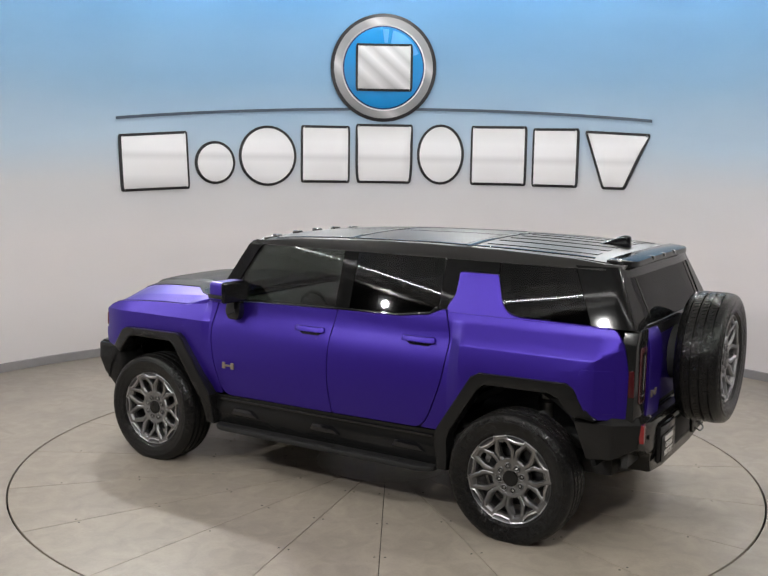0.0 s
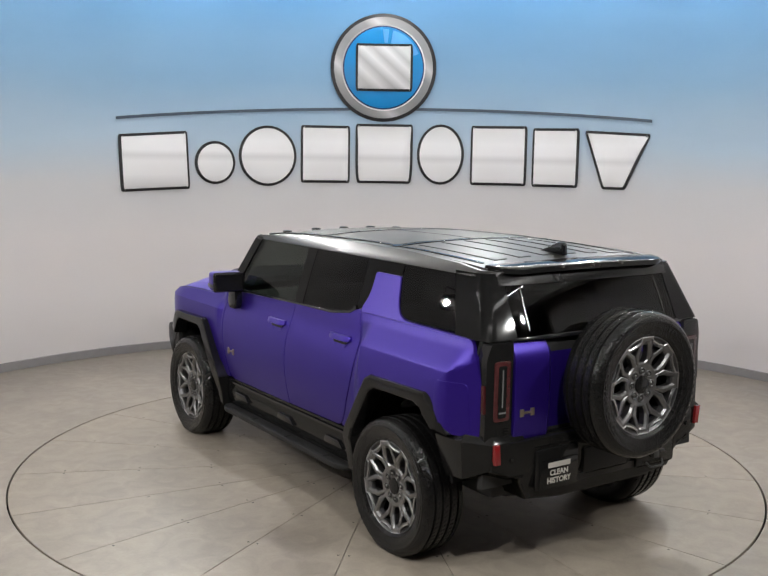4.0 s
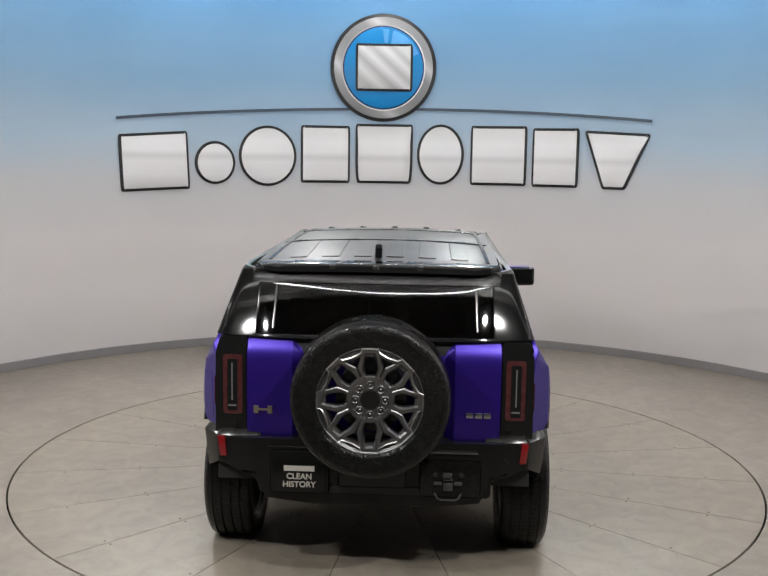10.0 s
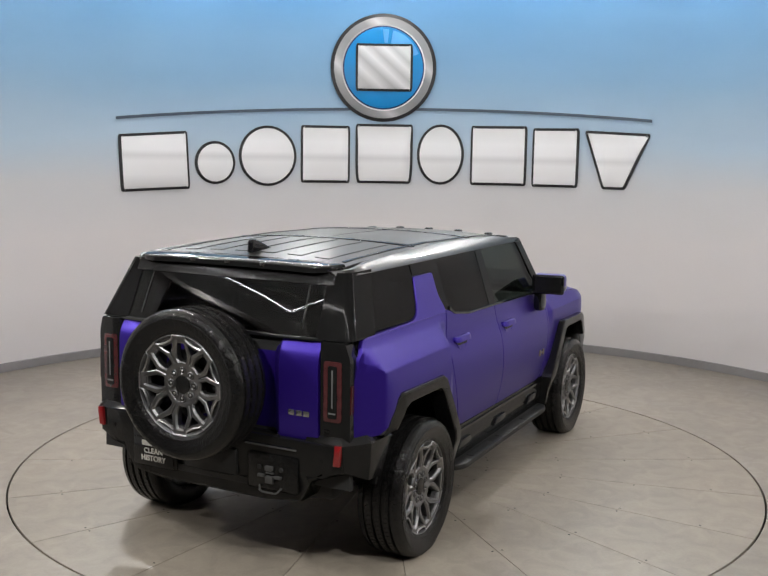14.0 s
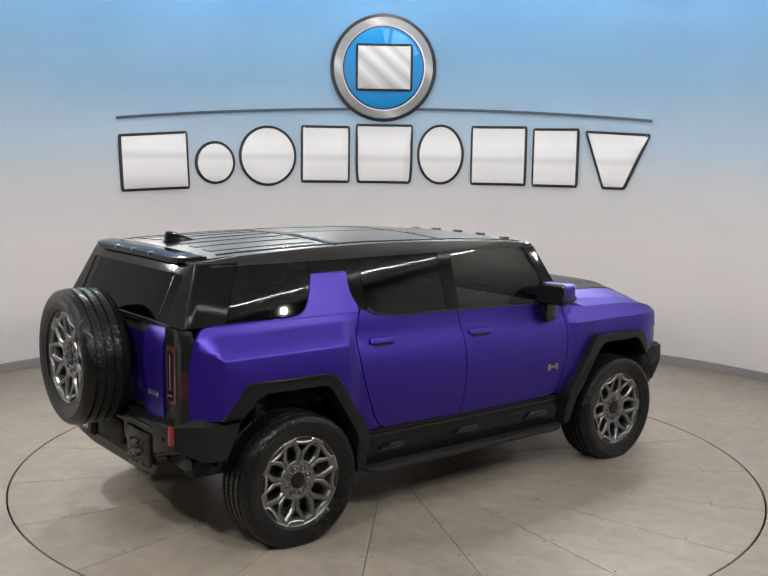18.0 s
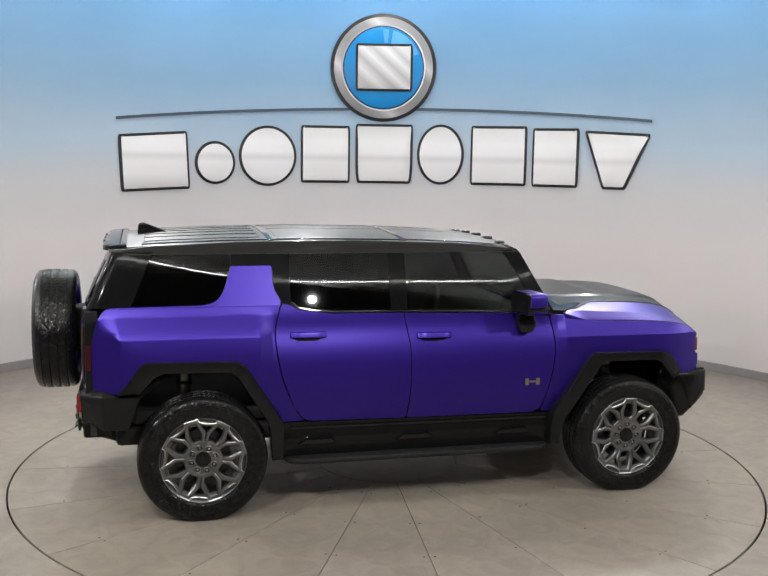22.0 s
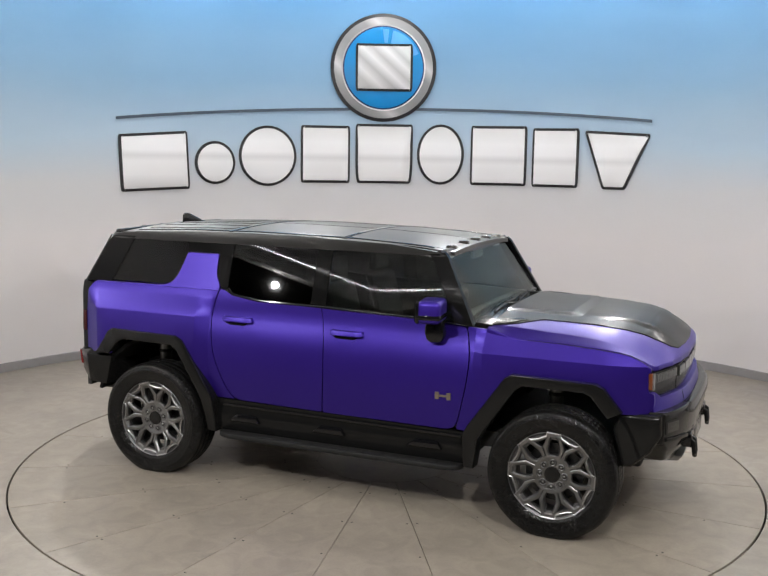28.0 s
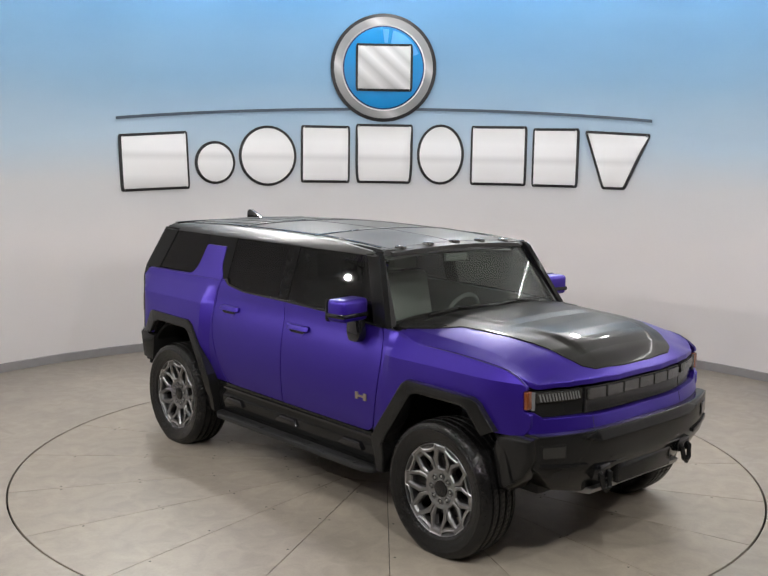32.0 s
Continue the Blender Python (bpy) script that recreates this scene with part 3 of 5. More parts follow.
def z_roof(x, y):
    c = lerp(x, (-2.4, 1.895), (-2.2, 1.918), (-1.9, 1.940), (-1.4, 1.958), (-0.8, 1.966), (0.0, 1.954), (0.5, 1.928), (0.75, 1.898))
    return c - 0.030 * (abs(y) / 0.74) ** 2.2


def x_front(y):
    return 2.378 - 0.152 * (abs(y) / 0.92) ** 3.0


def z_hood(x, y):
    u = x_front(y) - x
    c = lerp(u, (-0.01, 1.195), (0.02, 1.235), (0.06, 1.280), (0.12, 1.332), (0.22, 1.386), (0.36, 1.425), (0.55, 1.446), (0.85, 1.456), (1.15, 1.458), (1.3, 1.452))
    shut = lerp(x, (1.05, 1.395), (1.14, 1.378), (1.27, 1.335), (1.6, 1.330), (1.85, 1.318), (2.06, 1.298), (2.16, 1.258), (2.22, 1.215))
    crease = lerp(x, (1.05, 1.412), (1.25, 1.398), (1.44, 1.388), (1.66, 1.374), (1.85, 1.358), (1.98, 1.335), (2.08, 1.302), (2.16, 1.262), (2.22, 1.216))
    top = c - max(0.0, c - crease) * (abs(y) / 0.86) ** 3.6
    return top if abs(y) < 0.86 else min(top, crease - (crease - shut) * (abs(y) - 0.86) / 0.095)


def x_shield(y, z):
    return 1.052 - (z - 1.40) * 0.62 - 0.04 * (y / 0.75) ** 2


def x_back(y, z):
    return -2.385 + (z - 1.51) * 0.46 + 0.03 * (abs(y) / 0.8) ** 5


def tyre_profile():
    """Half-section with five ribs and rounded shoulders, outward side at low y."""
    pts = [(0.300, -0.118), (0.308, -0.128), (0.315, -0.131), (0.320, -0.137), (0.326, -0.137), (0.345, -0.146), (0.366, -0.150), (0.385, -0.152), (0.392, -0.1545), (0.397, -0.1545), (0.400, -0.149), (0.412, -0.147), (0.430, -0.138), (0.441, -0.124)]
    for c in (-0.088, -0.03, 0.03, 0.088):
        pts += [(0.4465, c - 0.010), (0.4475, c - 0.008), (0.437, c - 0.005), (0.437, c + 0.005), (0.4475, c + 0.008)]
    return pts + [(0.441, 0.124), (0.430, 0.138), (0.412, 0.148), (0.385, 0.152), (0.345, 0.146), (0.315, 0.132), (0.300, 0.118)]


def build_wheel(car, name="wheel"):
    """A wheel in its own space: axle along y, outer face towards low y."""
    wheel = part(name, lathe_bm([(0.298, -0.116), (0.294, -0.120), (0.284, -0.112), (0.268, -0.06), (0.262, 0.06), (0.285, 0.11), (0.299, 0.118)], 56), M_RIMDARK, car, "dark rim barrel")
    tyre = part("tyre", lathe_bm(tyre_profile(), 80), M_RUBBER, wheel)
    # cross cuts on the tread
    bm = bmesh.new()
    for q in range(84):
        a = 2 * math.pi * q / 84
        for y in (-0.059, 0.0, 0.059):
            aa = a + (0.03 if abs(y) < 0.1 else 0.0)
            m = Matrix.Rotation(-aa, 4, "Y") @ Matrix.Translation((0.4462, y, 0)) @ Matrix.Rotation(0.35 if abs(y) < 0.1 else 0.0, 4, "X")
            bmesh.ops.create_cube(bm, size=1, matrix=m @ Matrix.Diagonal((0.0055, 0.034, 0.0225, 1)))
    for q in range(56):
        a = 2 * math.pi * q / 56
        for sg in (-1, 1):
            m = Matrix.Rotation(-a - (0.056 if sg > 0 else 0), 4, "Y") @ Matrix.Translation((0.4268, sg * 0.130, 0)) @ Matrix.Rotation(sg * 0.70, 4, "Z")
            bmesh.ops.create_cube(bm, size=1, matrix=m @ Matrix.Diagonal((0.005, 0.042, 0.026, 1)))
    part("tread_pattern", bm, M_RUBBER, tyre, kind="stuff")
    # raised lettering on the side wall, as plain bars that catch glints
    bm = bmesh.new()
    for q in list(range(0, 12)) + list(range(30, 42)):
        m = Matrix.Rotation(-radians(5.2 * q + 8), 4, "Y") @ Matrix.Translation((0.366, -0.150, 0)) @ Matrix.Rotation(-0.16, 4, "Z")
        bmesh.ops.create_cube(bm, size=1, matrix=m @ Matrix.Diagonal((0.030 if q % 3 else 0.020, 0.003, 0.020, 1)))
    part("sidewall_relief", bm, M_RUBBER, tyre, "plain raised bars on the side wall", kind="stuff")
    # alloy face: eight six-sided loops round a hub
    face = part("alloy_face", lathe_bm([(0.0, -0.086), (0.108, -0.086), (0.118, -0.090), (0.130, -0.090), (0.137, -0.082), (0.137, -0.04), (0.0, -0.04)], 40), M_RIM, wheel, "machined grey alloy hub")
    outer = [(0.100, -0.040), (0.150, -0.060), (0.186, -0.073), (0.225, -0.060), (0.262, -0.053), (0.295, -0.046), (0.295, 0.046), (0.262, 0.053), (0.225, 0.060), (0.186, 0.073), (0.150, 0.060), (0.100, 0.040)]
    inner = [(0.128, -0.014), (0.148, -0.032), (0.184, -0.037), (0.222, -0.030), (0.244, -0.025), (0.260, -0.018), (0.260, 0.018), (0.244, 0.025), (0.222, 0.030), (0.184, 0.037), (0.148, 0.032), (0.128, 0.014)]
    lev = lambda r: lerp(r, (0.12, -0.088), (0.2, -0.104), (0.29, -0.118))
    bm = bmesh.new()
    n = len(outer)
    rows = []
    for pts, sink in ((outer, 0.05), (outer, 0.004), (None, 0.0), (None, 0.0), (inner, 0.012), (inner, 0.05)):
        if pts is None:
            w = 0.18 if len(rows) == 2 else 0.70
            pts = [(o[0] + (i[0] - o[0]) * w, o[1] + (i[1] - o[1]) * w) for o, i in zip(outer, inner)]
        rows.append([bm.verts.new((r, lev(r) + sink, w)) for r, w in pts])
    for u, v in zip(rows, rows[1:]):
        for q in range(n):
            bm.faces.new((u[q], u[(q + 1) % n], v[(q + 1) % n], v[q]))
    for sg in (-1, 1):
        quad = [(0.272, sg * 0.050), (0.242, sg * 0.1005), (0.226, sg * 0.0938), (0.250, sg * 0.052)]
        lo = [bm.verts.new((r, -0.112, w)) for r, w in quad]
        hi = [bm.verts.new((v.co.x, v.co.y + 0.04, v.co.z)) for v in lo]
        bm.faces.new(lo)
        for q in range(4):
            bm.faces.new((lo[q], lo[(q + 1) % 4], hi[(q + 1) % 4], hi[q]))
    loop = part("spoke_loop", bm, M_RIM, wheel, "six-sided machined spoke loop", angle=12)
    for q in range(1, 8):
        ob = loop.copy()
        scene.collection.objects.link(ob)
        ob.matrix_basis = Matrix.Rotation(radians(45 * q), 4, "Y")
    loop.matrix_basis = Matrix.Identity(4)
    rim = [(0.2420, -0.1005), (0.268, -0.053), (0.295, -0.046), (0.295, 0.046), (0.268, 0.053), (0.2420, 0.1005)]
    edge = part("machined_edge", tube_bm([(r, -0.1165, w) for r, w in rim], 0.0060, 6), M_EDGE, wheel, "bright machined rim edge")
    for q in range(1, 8):
        ob = edge.copy()
        scene.collection.objects.link(ob)
        ob.matrix_basis = Matrix.Rotation(radians(45 * q), 4, "Y")
    part("rim_lip", lathe_bm([(0.246, -0.070), (0.248, -0.098), (0.286, -0.107), (0.294, -0.119), (0.299, -0.122), (0.303, -0.119), (0.301, -0.108)], 64), M_LIP, wheel, "grey rim lip")
    part("back_disc", lathe_bm([(0.0, -0.01), (0.20, -0.012), (0.20, 0.01), (0.0, 0.012)], 40), M_RIMDARK, wheel, "dark brake disc")
    part("centre_cap", lathe_bm([(0.0, -0.0935), (0.046, -0.0935), (0.053, -0.0915), (0.056, -0.08)], 32), M_TRIM, wheel, "black centre cap")
    # dark disc proud of the hub, painting the shade round each nut
    well = part("nut_well", disc_bm(0.0170, -0.0885, 0.004, 18, None, 0.083, 0.0, 0.0), M_PIT, wheel)
    nut = part("wheel_nut", disc_bm(0.0090, -0.096, 0.020, 12, None, 0.083, 0.0, 0.005), M_STEEL, wheel)
    cup = part("nut_cup", tube_bm([(0.084 + 0.0205 * math.cos(k * math.pi / 7), -0.0885, 0.0205 * math.sin(k * math.pi / 7)) for k in range(14)], 0.0050, 6, closed=True), M_LIP, wheel)
    cup.matrix_basis = Matrix.Identity(4)
    well.matrix_basis = Matrix.Identity(4)
    nut.matrix_basis = Matrix.Identity(4)
    for q in range(1, 8):
        for piece in (nut, well, cup):
            ob = piece.copy()
            scene.collection.objects.link(ob)
            ob.matrix_basis = Matrix.Rotation(radians(45 * q), 4, "Y")
    return wheel


def badge_h(car, m, w=0.115, h=0.05, material=None):
    """The bar-shaped badge: two end plates joined by a bar."""
    poly = [(-w / 2, -h / 2), (-w / 4, -h / 2), (-w / 4, -h * 0.14), (w / 4, -h * 0.14), (w / 4, -h / 2), (w / 2, -h / 2), (w / 2, h / 2), (w / 4, h / 2), (w / 4, h * 0.14), (-w / 4, h * 0.14), (-w / 4, h / 2), (-w / 2, h / 2)]
    ob = part("badge", prism_bm(poly, "y", -0.006, 0.004, 0.0015), material or M_BADGE, car, "small bronze bar-shaped badge")
    ob.matrix_basis = m
    return ob


def side_of_car(car, s):
    """All panels of one side; s = -1 is the right-hand side."""
    P = lambda name, poly, f, th, m, label="", parent=None, bevel=0.004, step=0.09, cuts=(), angle=34: panel(name, poly, "side", f, th, m, parent or car, label, step, bevel, s, cuts, angle)
    off = lambda d: (lambda x, z: y_side(x, z) + d)
    gl = lambda d: (lambda x, z: y_glass(x, z) + d)
    flat = lambda d: (lambda x, z: d)
    # painted panels
    front = P("front_door", rounded([(-0.139, 0.655), (0.899, 0.650), (0.973, 0.93), (1.003, 1.18), (0.955, 1.395), (0.55, 1.412), (-0.167, 1.430), (-0.119, 1.22), (-0.115, 0.9)], [0.02, 0.08, 0.3, 0.3, 0.03, 0.0, 0.01, 0.2, 0.2]), y_side, 0.03, M_PAINT, "satin purple front door", bevel=0.0025, step=0.045)
    rear = P("rear_door", rounded([(-0.173, 1.432), (-0.125, 1.22), (-0.121, 0.9), (-0.145, 0.657), (-0.888, 0.668), (-0.960, 0.76), (-1.067, 1.02), (-1.106, 1.32), (-1.049, 1.515), (-0.95, 1.487), (-0.70, 1.442)], [0.01, 0.2, 0.2, 0.02, 0.06, 0.15, 0.3, 0.2, 0.02, 0.1, 0.2]), y_side, 0.03, M_PAINT, "satin purple rear door", bevel=0.0025, step=0.045)
    P("rear_quarter", rounded([(-1.113, 1.32), (-1.075, 1.02), (-0.968, 0.76), (-0.90, 0.672), (-1.06, 0.672), (-1.13, 0.74), (-1.40, 1.125), (-1.92, 1.125), (-2.02, 0.935), (-2.335, 0.925), (-2.35, 1.20), (-2.310, 1.41), (-2.25, 1.505), (-1.58, 1.510), (-1.50, 1.535), (-1.452, 1.60), (-1.397, 1.772), (-1.112, 1.772), (-1.108, 1.62), (-1.055, 1.53)],
      [0.2, 0.3, 0.15, 0.0, 0, 0, 0.1, 0.1, 0, 0.02, 0.1, 0.1, 0.05, 0.1, 0.08, 0.12, 0.015, 0.015, 0.15, 0.02]), y_side, 0.025, M_PAINT, "satin purple rear quarter panel", bevel=0.0025, step=0.07, cuts=((2, 1.308), (2, 1.455), (2, 1.50), (0, -2.163), ((-2.163, 0, 1.309), (0.10, 0, 0.185)), (0, -1.215), (0, -1.12)), angle=24)
    P("front_fender", rounded([(1.010, 1.18), (0.980, 0.93), (0.906, 0.655), (1.02, 0.655), (1.07, 0.70), (1.33, 1.07), (1.89, 1.07), (2.01, 0.905), (2.200, 0.905), (2.245, 0.96), (2.240, 1.045), (2.203, 1.060), (2.198, 1.180), (2.215, 1.190), (2.215, 1.212), (2.16, 1.252), (2.06, 1.292), (1.85, 1.312), (1.6, 1.324), (1.27, 1.329), (1.13, 1.374), (0.964, 1.392)],
      [0.3, 0.3, 0.02, 0, 0, 0.08, 0.08, 0, 0.02, 0.05, 0.01, 0.02, 0.02, 0.005, 0.01, 0.03, 0.1, 0.1, 0.1, 0.06, 0.06, 0.02]), y_side, 0.025, M_PAINT, "satin purple front wing", bevel=0.0025, step=0.06, cuts=((2, 1.225), (0, 1.03), (0, 1.10)), angle=20)
    P("door_core", [(-1.10, 0.66), (1.02, 0.66), (1.02, 1.38), (0.5, 1.40), (-0.7, 1.43), (-1.06, 1.50)], off(-0.034), 0.03, M_UNDER)
    P("quarter_core", [(-2.32, 0.95), (-2.03, 0.95), (-1.91, 1.11), (-1.40, 1.11), (-1.1, 0.75), (-1.04, 1.0), (-1.07, 1.5), (-2.25, 1.49)], off(-0.032), 0.03, M_UNDER)
    P("door_trim", [(-1.0, 0.75), (0.94, 0.75), (0.95, 1.404), (0.5, 1.424), (-0.7, 1.452), (-0.98, 1.500)], off(-0.0315), 0.05, M_INTER, "grey inner door trim")
    # charging flap on the left quarter
    if s > 0:
        P("charge_flap", rounded([(-2.29, 0.965), (-2.06, 0.975), (-2.06, 1.245), (-2.27, 1.245)], 0.035), off(0.0022), 0.004, M_PAINT, "square charging flap", bevel=0.002, step=0.05, cuts=((0, -2.163),))
    # handles
    for dp, cx, cz in ((front, 0.056, 1.262), (rear, -0.867, 1.288)):
        P("door_handle", rounded([(cx - 0.135, cz - 0.012), (cx + 0.135, cz - 0.012), (cx + 0.130, cz + 0.026), (cx - 0.128, cz + 0.028)], 0.016), lambda x, z, c=cx: y_side(x, z) + 0.038 - 1.0 * max(0, abs(x - c) - 0.09) ** 1.0 * 0.45, 0.022, M_PAINT, "purple door handle", dp, 0.006, 0.04)
        # black plate on the door paints the shade below the handle
        P("handle_shadow_gap", rounded([(cx - 0.080, cz - 0.036), (cx + 0.065, cz - 0.036), (cx + 0.110, cz - 0.008), (cx - 0.120, cz - 0.008)], 0.012), off(0.0062), 0.008, M_LAMPBLACK, "black plate painting the shade under the handle", dp, 0.001)
        P("handle_recess", rounded([(cx - 0.075, cz - 0.062), (cx + 0.060, cz - 0.062), (cx + 0.085, cz - 0.020), (cx - 0.105, cz - 0.020)], 0.03), lambda x, z, c=cx, h=cz: y_side(x, z) + 0.004 - 0.006 * smooth(0.10, 0.0, abs(x - c)) * smooth(0.05, 0.02, abs(z - h + 0.04)), 0.008, M_PAINT, "dished finger recess", dp, 0.0025, 0.02)
    badge_h(car, Matrix.Translation((0.818, s * (y_side(0.818, 0.896) + 0.003), 0.896)) @ Matrix.Rotation(radians(0 if s < 0 else 180), 4, "Z"))
    # glasshouse
    P("front_side_glass", rounded([(-0.14, 1.44), (0.60, 1.425), (0.875, 1.405), (0.665, 1.81), (0.62, 1.850), (-0.14, 1.855)], [0.01, 0.1, 0.03, 0.05, 0.05, 0.01]), gl(-0.004), 0.005, M_GLASS, "tinted front side window", bevel=0)
    P("rear_side_glass", rounded([(-0.985, 1.52), (-0.93, 1.475), (-0.70, 1.447), (-0.262, 1.442), (-0.262, 1.853), (-0.985, 1.853)], [0.05, 0.1, 0.2, 0.01, 0.01, 0.03]), gl(-0.004), 0.005, M_GLASS_DARK, "dark privacy glass window", bevel=0)
    P("quarter_glass", rounded([(-2.08, 1.520), (-1.57, 1.518), (-1.49, 1.545), (-1.445, 1.605), (-1.40, 1.77), (-1.385, 1.852), (-1.93, 1.852)], [0.02, 0.08, 0.06, 0.1, 0.02, 0.02, 0.02]), gl(-0.004), 0.005, M_GLASS_DARK, "dark privacy glass quarter window", bevel=0)
    P("b_pillar", [(-0.262, 1.432), (-0.138, 1.432), (-0.138, 1.865), (-0.262, 1.865)], gl(-0.001), 0.03, M_PILLAR, "gloss black pillar", bevel=0)
    P("c_pillar", [(-1.105, 1.60), (-1.075, 1.545), (-1.04, 1.515), (-0.99, 1.51), (-0.988, 1.865), (-1.398, 1.865), (-1.398, 1.775), (-1.108, 1.775)], gl(0.0), 0.03, M_PILLAR, "gloss black pillar", bevel=0)
    P("a_pillar", [(0.875, 1.400), (1.01, 1.392), (0.765, 1.845), (0.735, 1.875), (0.615, 1.862), (0.66, 1.815)], gl(0.004), 0.05, M_PILLAR, "gloss black windscreen pillar", bevel=0.004)
    P("belt_trim", [(-1.0, 1.505), (-0.93, 1.470), (-0.70, 1.440), (-0.19, 1.434), (0.6, 1.417), (0.97, 1.392), (0.97, 1.400), (0.6, 1.430), (-0.19, 1.448), (-0.70, 1.454), (-0.93, 1.487), (-0.98, 1.53)], gl(0.012), 0.03, M_BLACK, "black waist trim", bevel=0.002)
    P("roof_rail", [(-2.215, 1.855), (-2.1, 1.852), (0.60, 1.852), (0.70, 1.845), (0.755, 1.855), (0.68, 1.880), (0.3, 1.915), (-0.5, 1.935), (-1.3, 1.932), (-1.9, 1.910), (-2.225, 1.880)], lambda x, z: lerp(z, (1.84, 0.833), (1.87, 0.823), (1.90, 0.796), (1.920, 0.765), (1.94, 0.722)) - 1.9 * max(0.0, -2.12 - x) ** 1.3, 0.03, M_ROOF, "gloss black roof side", bevel=0.003, step=0.05)
    # wheel-arch flares
    rf = [(-2.19, 0.93), (-2.156, 0.954), (-2.03, 1.125), (-1.985, 1.150), (-1.38, 1.140), (-1.315, 1.105), (-1.068, 0.715), (-1.045, 0.645), (-1.045, 0.40), (-1.125, 0.40), (-1.15, 0.645), (-1.18, 0.72), (-1.37, 1.02), (-1.42, 1.058), (-1.87, 1.065), (-1.93, 1.04), (-2.03, 0.93)]
    ff = [(2.055, 0.92), (1.935, 1.075), (1.88, 1.102), (1.315, 1.110), (1.268, 1.080), (1.015, 0.72), (0.975, 0.65), (0.975, 0.40), (1.05, 0.40), (1.09, 0.62), (1.14, 0.70), (1.35, 1.005), (1.395, 1.035), (1.80, 1.035), (1.85, 1.015), (1.965, 0.875)]
    fy = lambda x, z: 1.088 - (0.055 * smooth(0.70, 0.42, z) if z < 0.7 else 0) - (0.5 * max(0, x - 1.8) ** 2 if x > 1.8 else 0) - (0.13 * max(0, -1.95 - x) if x < -1.95 else 0)
    P("rear_flare", rf, fy, 0.12, M_TRIM, "black angular wheel-arch flare", bevel=0.016, step=0.12)
    P("front_flare", ff, fy, 0.12, M_TRIM, "black angular wheel-arch flare", bevel=0.016, step=0.12)
    # arch liners
    for cx in (1.61, -1.61):
        arc = [(cx + r * math.cos(radians(a)), 0.50 + r * math.sin(radians(a)) * 1.02) for r, rng in ((0.585, range(12, 169, 12)), (0.56, range(168, 11, -12))) for a in rng]
        part("arch_liner", prism_bm(arc, "y", *sorted((s * 0.42, s * 1.0)), 0), M_LINER, car)
    # sill, step board and brackets
    P("sill", [(-1.05, 0.405), (0.985, 0.405), (0.985, 0.642), (-1.05, 0.664)], lambda x, z: lerp(z, (0.40, 0.965), (0.44, 0.978), (0.50, 0.990), (0.56, 0.992), (0.59, 0.980), (0.62, 0.986), (0.66, 0.990)), 0.10, M_SILL, "gloss black sill", bevel=0.006, step=0.04)
    P("sill_strip", [(-1.0, 0.612), (0.95, 0.602), (0.95, 0.622), (-1.0, 0.632)], flat(1.000), 0.02, M_BLACK, bevel=0.004)
    board = part("step_board", prism_bm(rounded([(-1.03, s * 0.86), (-1.03, s * 1.02), (-0.94, s * 1.075), (0.86, s * 1.075), (0.96, s * 1.03), (0.97, s * 0.86)][::-s], [0, 0.05, 0.08, 0.10, 0.06, 0], 5), "z", 0.372, 0.412, 0.012), M_BOARD, car, "matt black running board")
    for bx in (-0.55, 0.02, 0.58):
        part("board_grip", box_bm(bx - 0.20, bx + 0.20, *sorted((s * 1.00, s * 1.06)), 0.410, 0.416, 0.002, 1), M_BOARD, board)
    for bx in (-0.82, -0.10, 0.66):
        part("step_pad", prism_bm([(bx - 0.12, 0.50), (bx - 0.05, 0.555), (bx + 0.12, 0.555), (bx + 0.15, 0.50)], "y", *sorted((s * 0.90, s * 1.012)), 0.008), M_BLACK, board)
    # mirror
    mir = part("mirror_housing", box_bm(-0.065, 0.098, -0.130, 0.130, -0.078, 0.078, 0.03, 3), M_PAINT, car, "purple door mirror housing")
    mir.matrix_basis = Matrix.Translation((0.735, s * 1.105, 1.505)) @ Matrix.Rotation(radians(-s * 8), 4, "Z")
    part("mirror_band", box_bm(-0.069, 0.102, -0.134, 0.134, -0.052, -0.015, 0.012, 2), M_BLACK, mir, "black lamp band")
    part("mirror_back", box_bm(-0.080, -0.045, -0.133, 0.133, -0.081, 0.081, 0.02, 2), M_BLACK, mir, "black mirror shell")
    part("mirror_glass", box_bm(-0.084, -0.078, -0.110, 0.110, -0.066, 0.066, 0.002, 1), M_LAMPBLACK, mir)
    part("mirror_arm", prism_bm(rounded([(0.70, 1.27), (0.80, 1.27), (0.83, 1.33), (0.80, 1.45), (0.69, 1.45), (0.675, 1.34)], 0.03), "y", *sorted((s * 0.985, s * 1.06)), 0.02), M_BLACK, car, "black mirror foot")


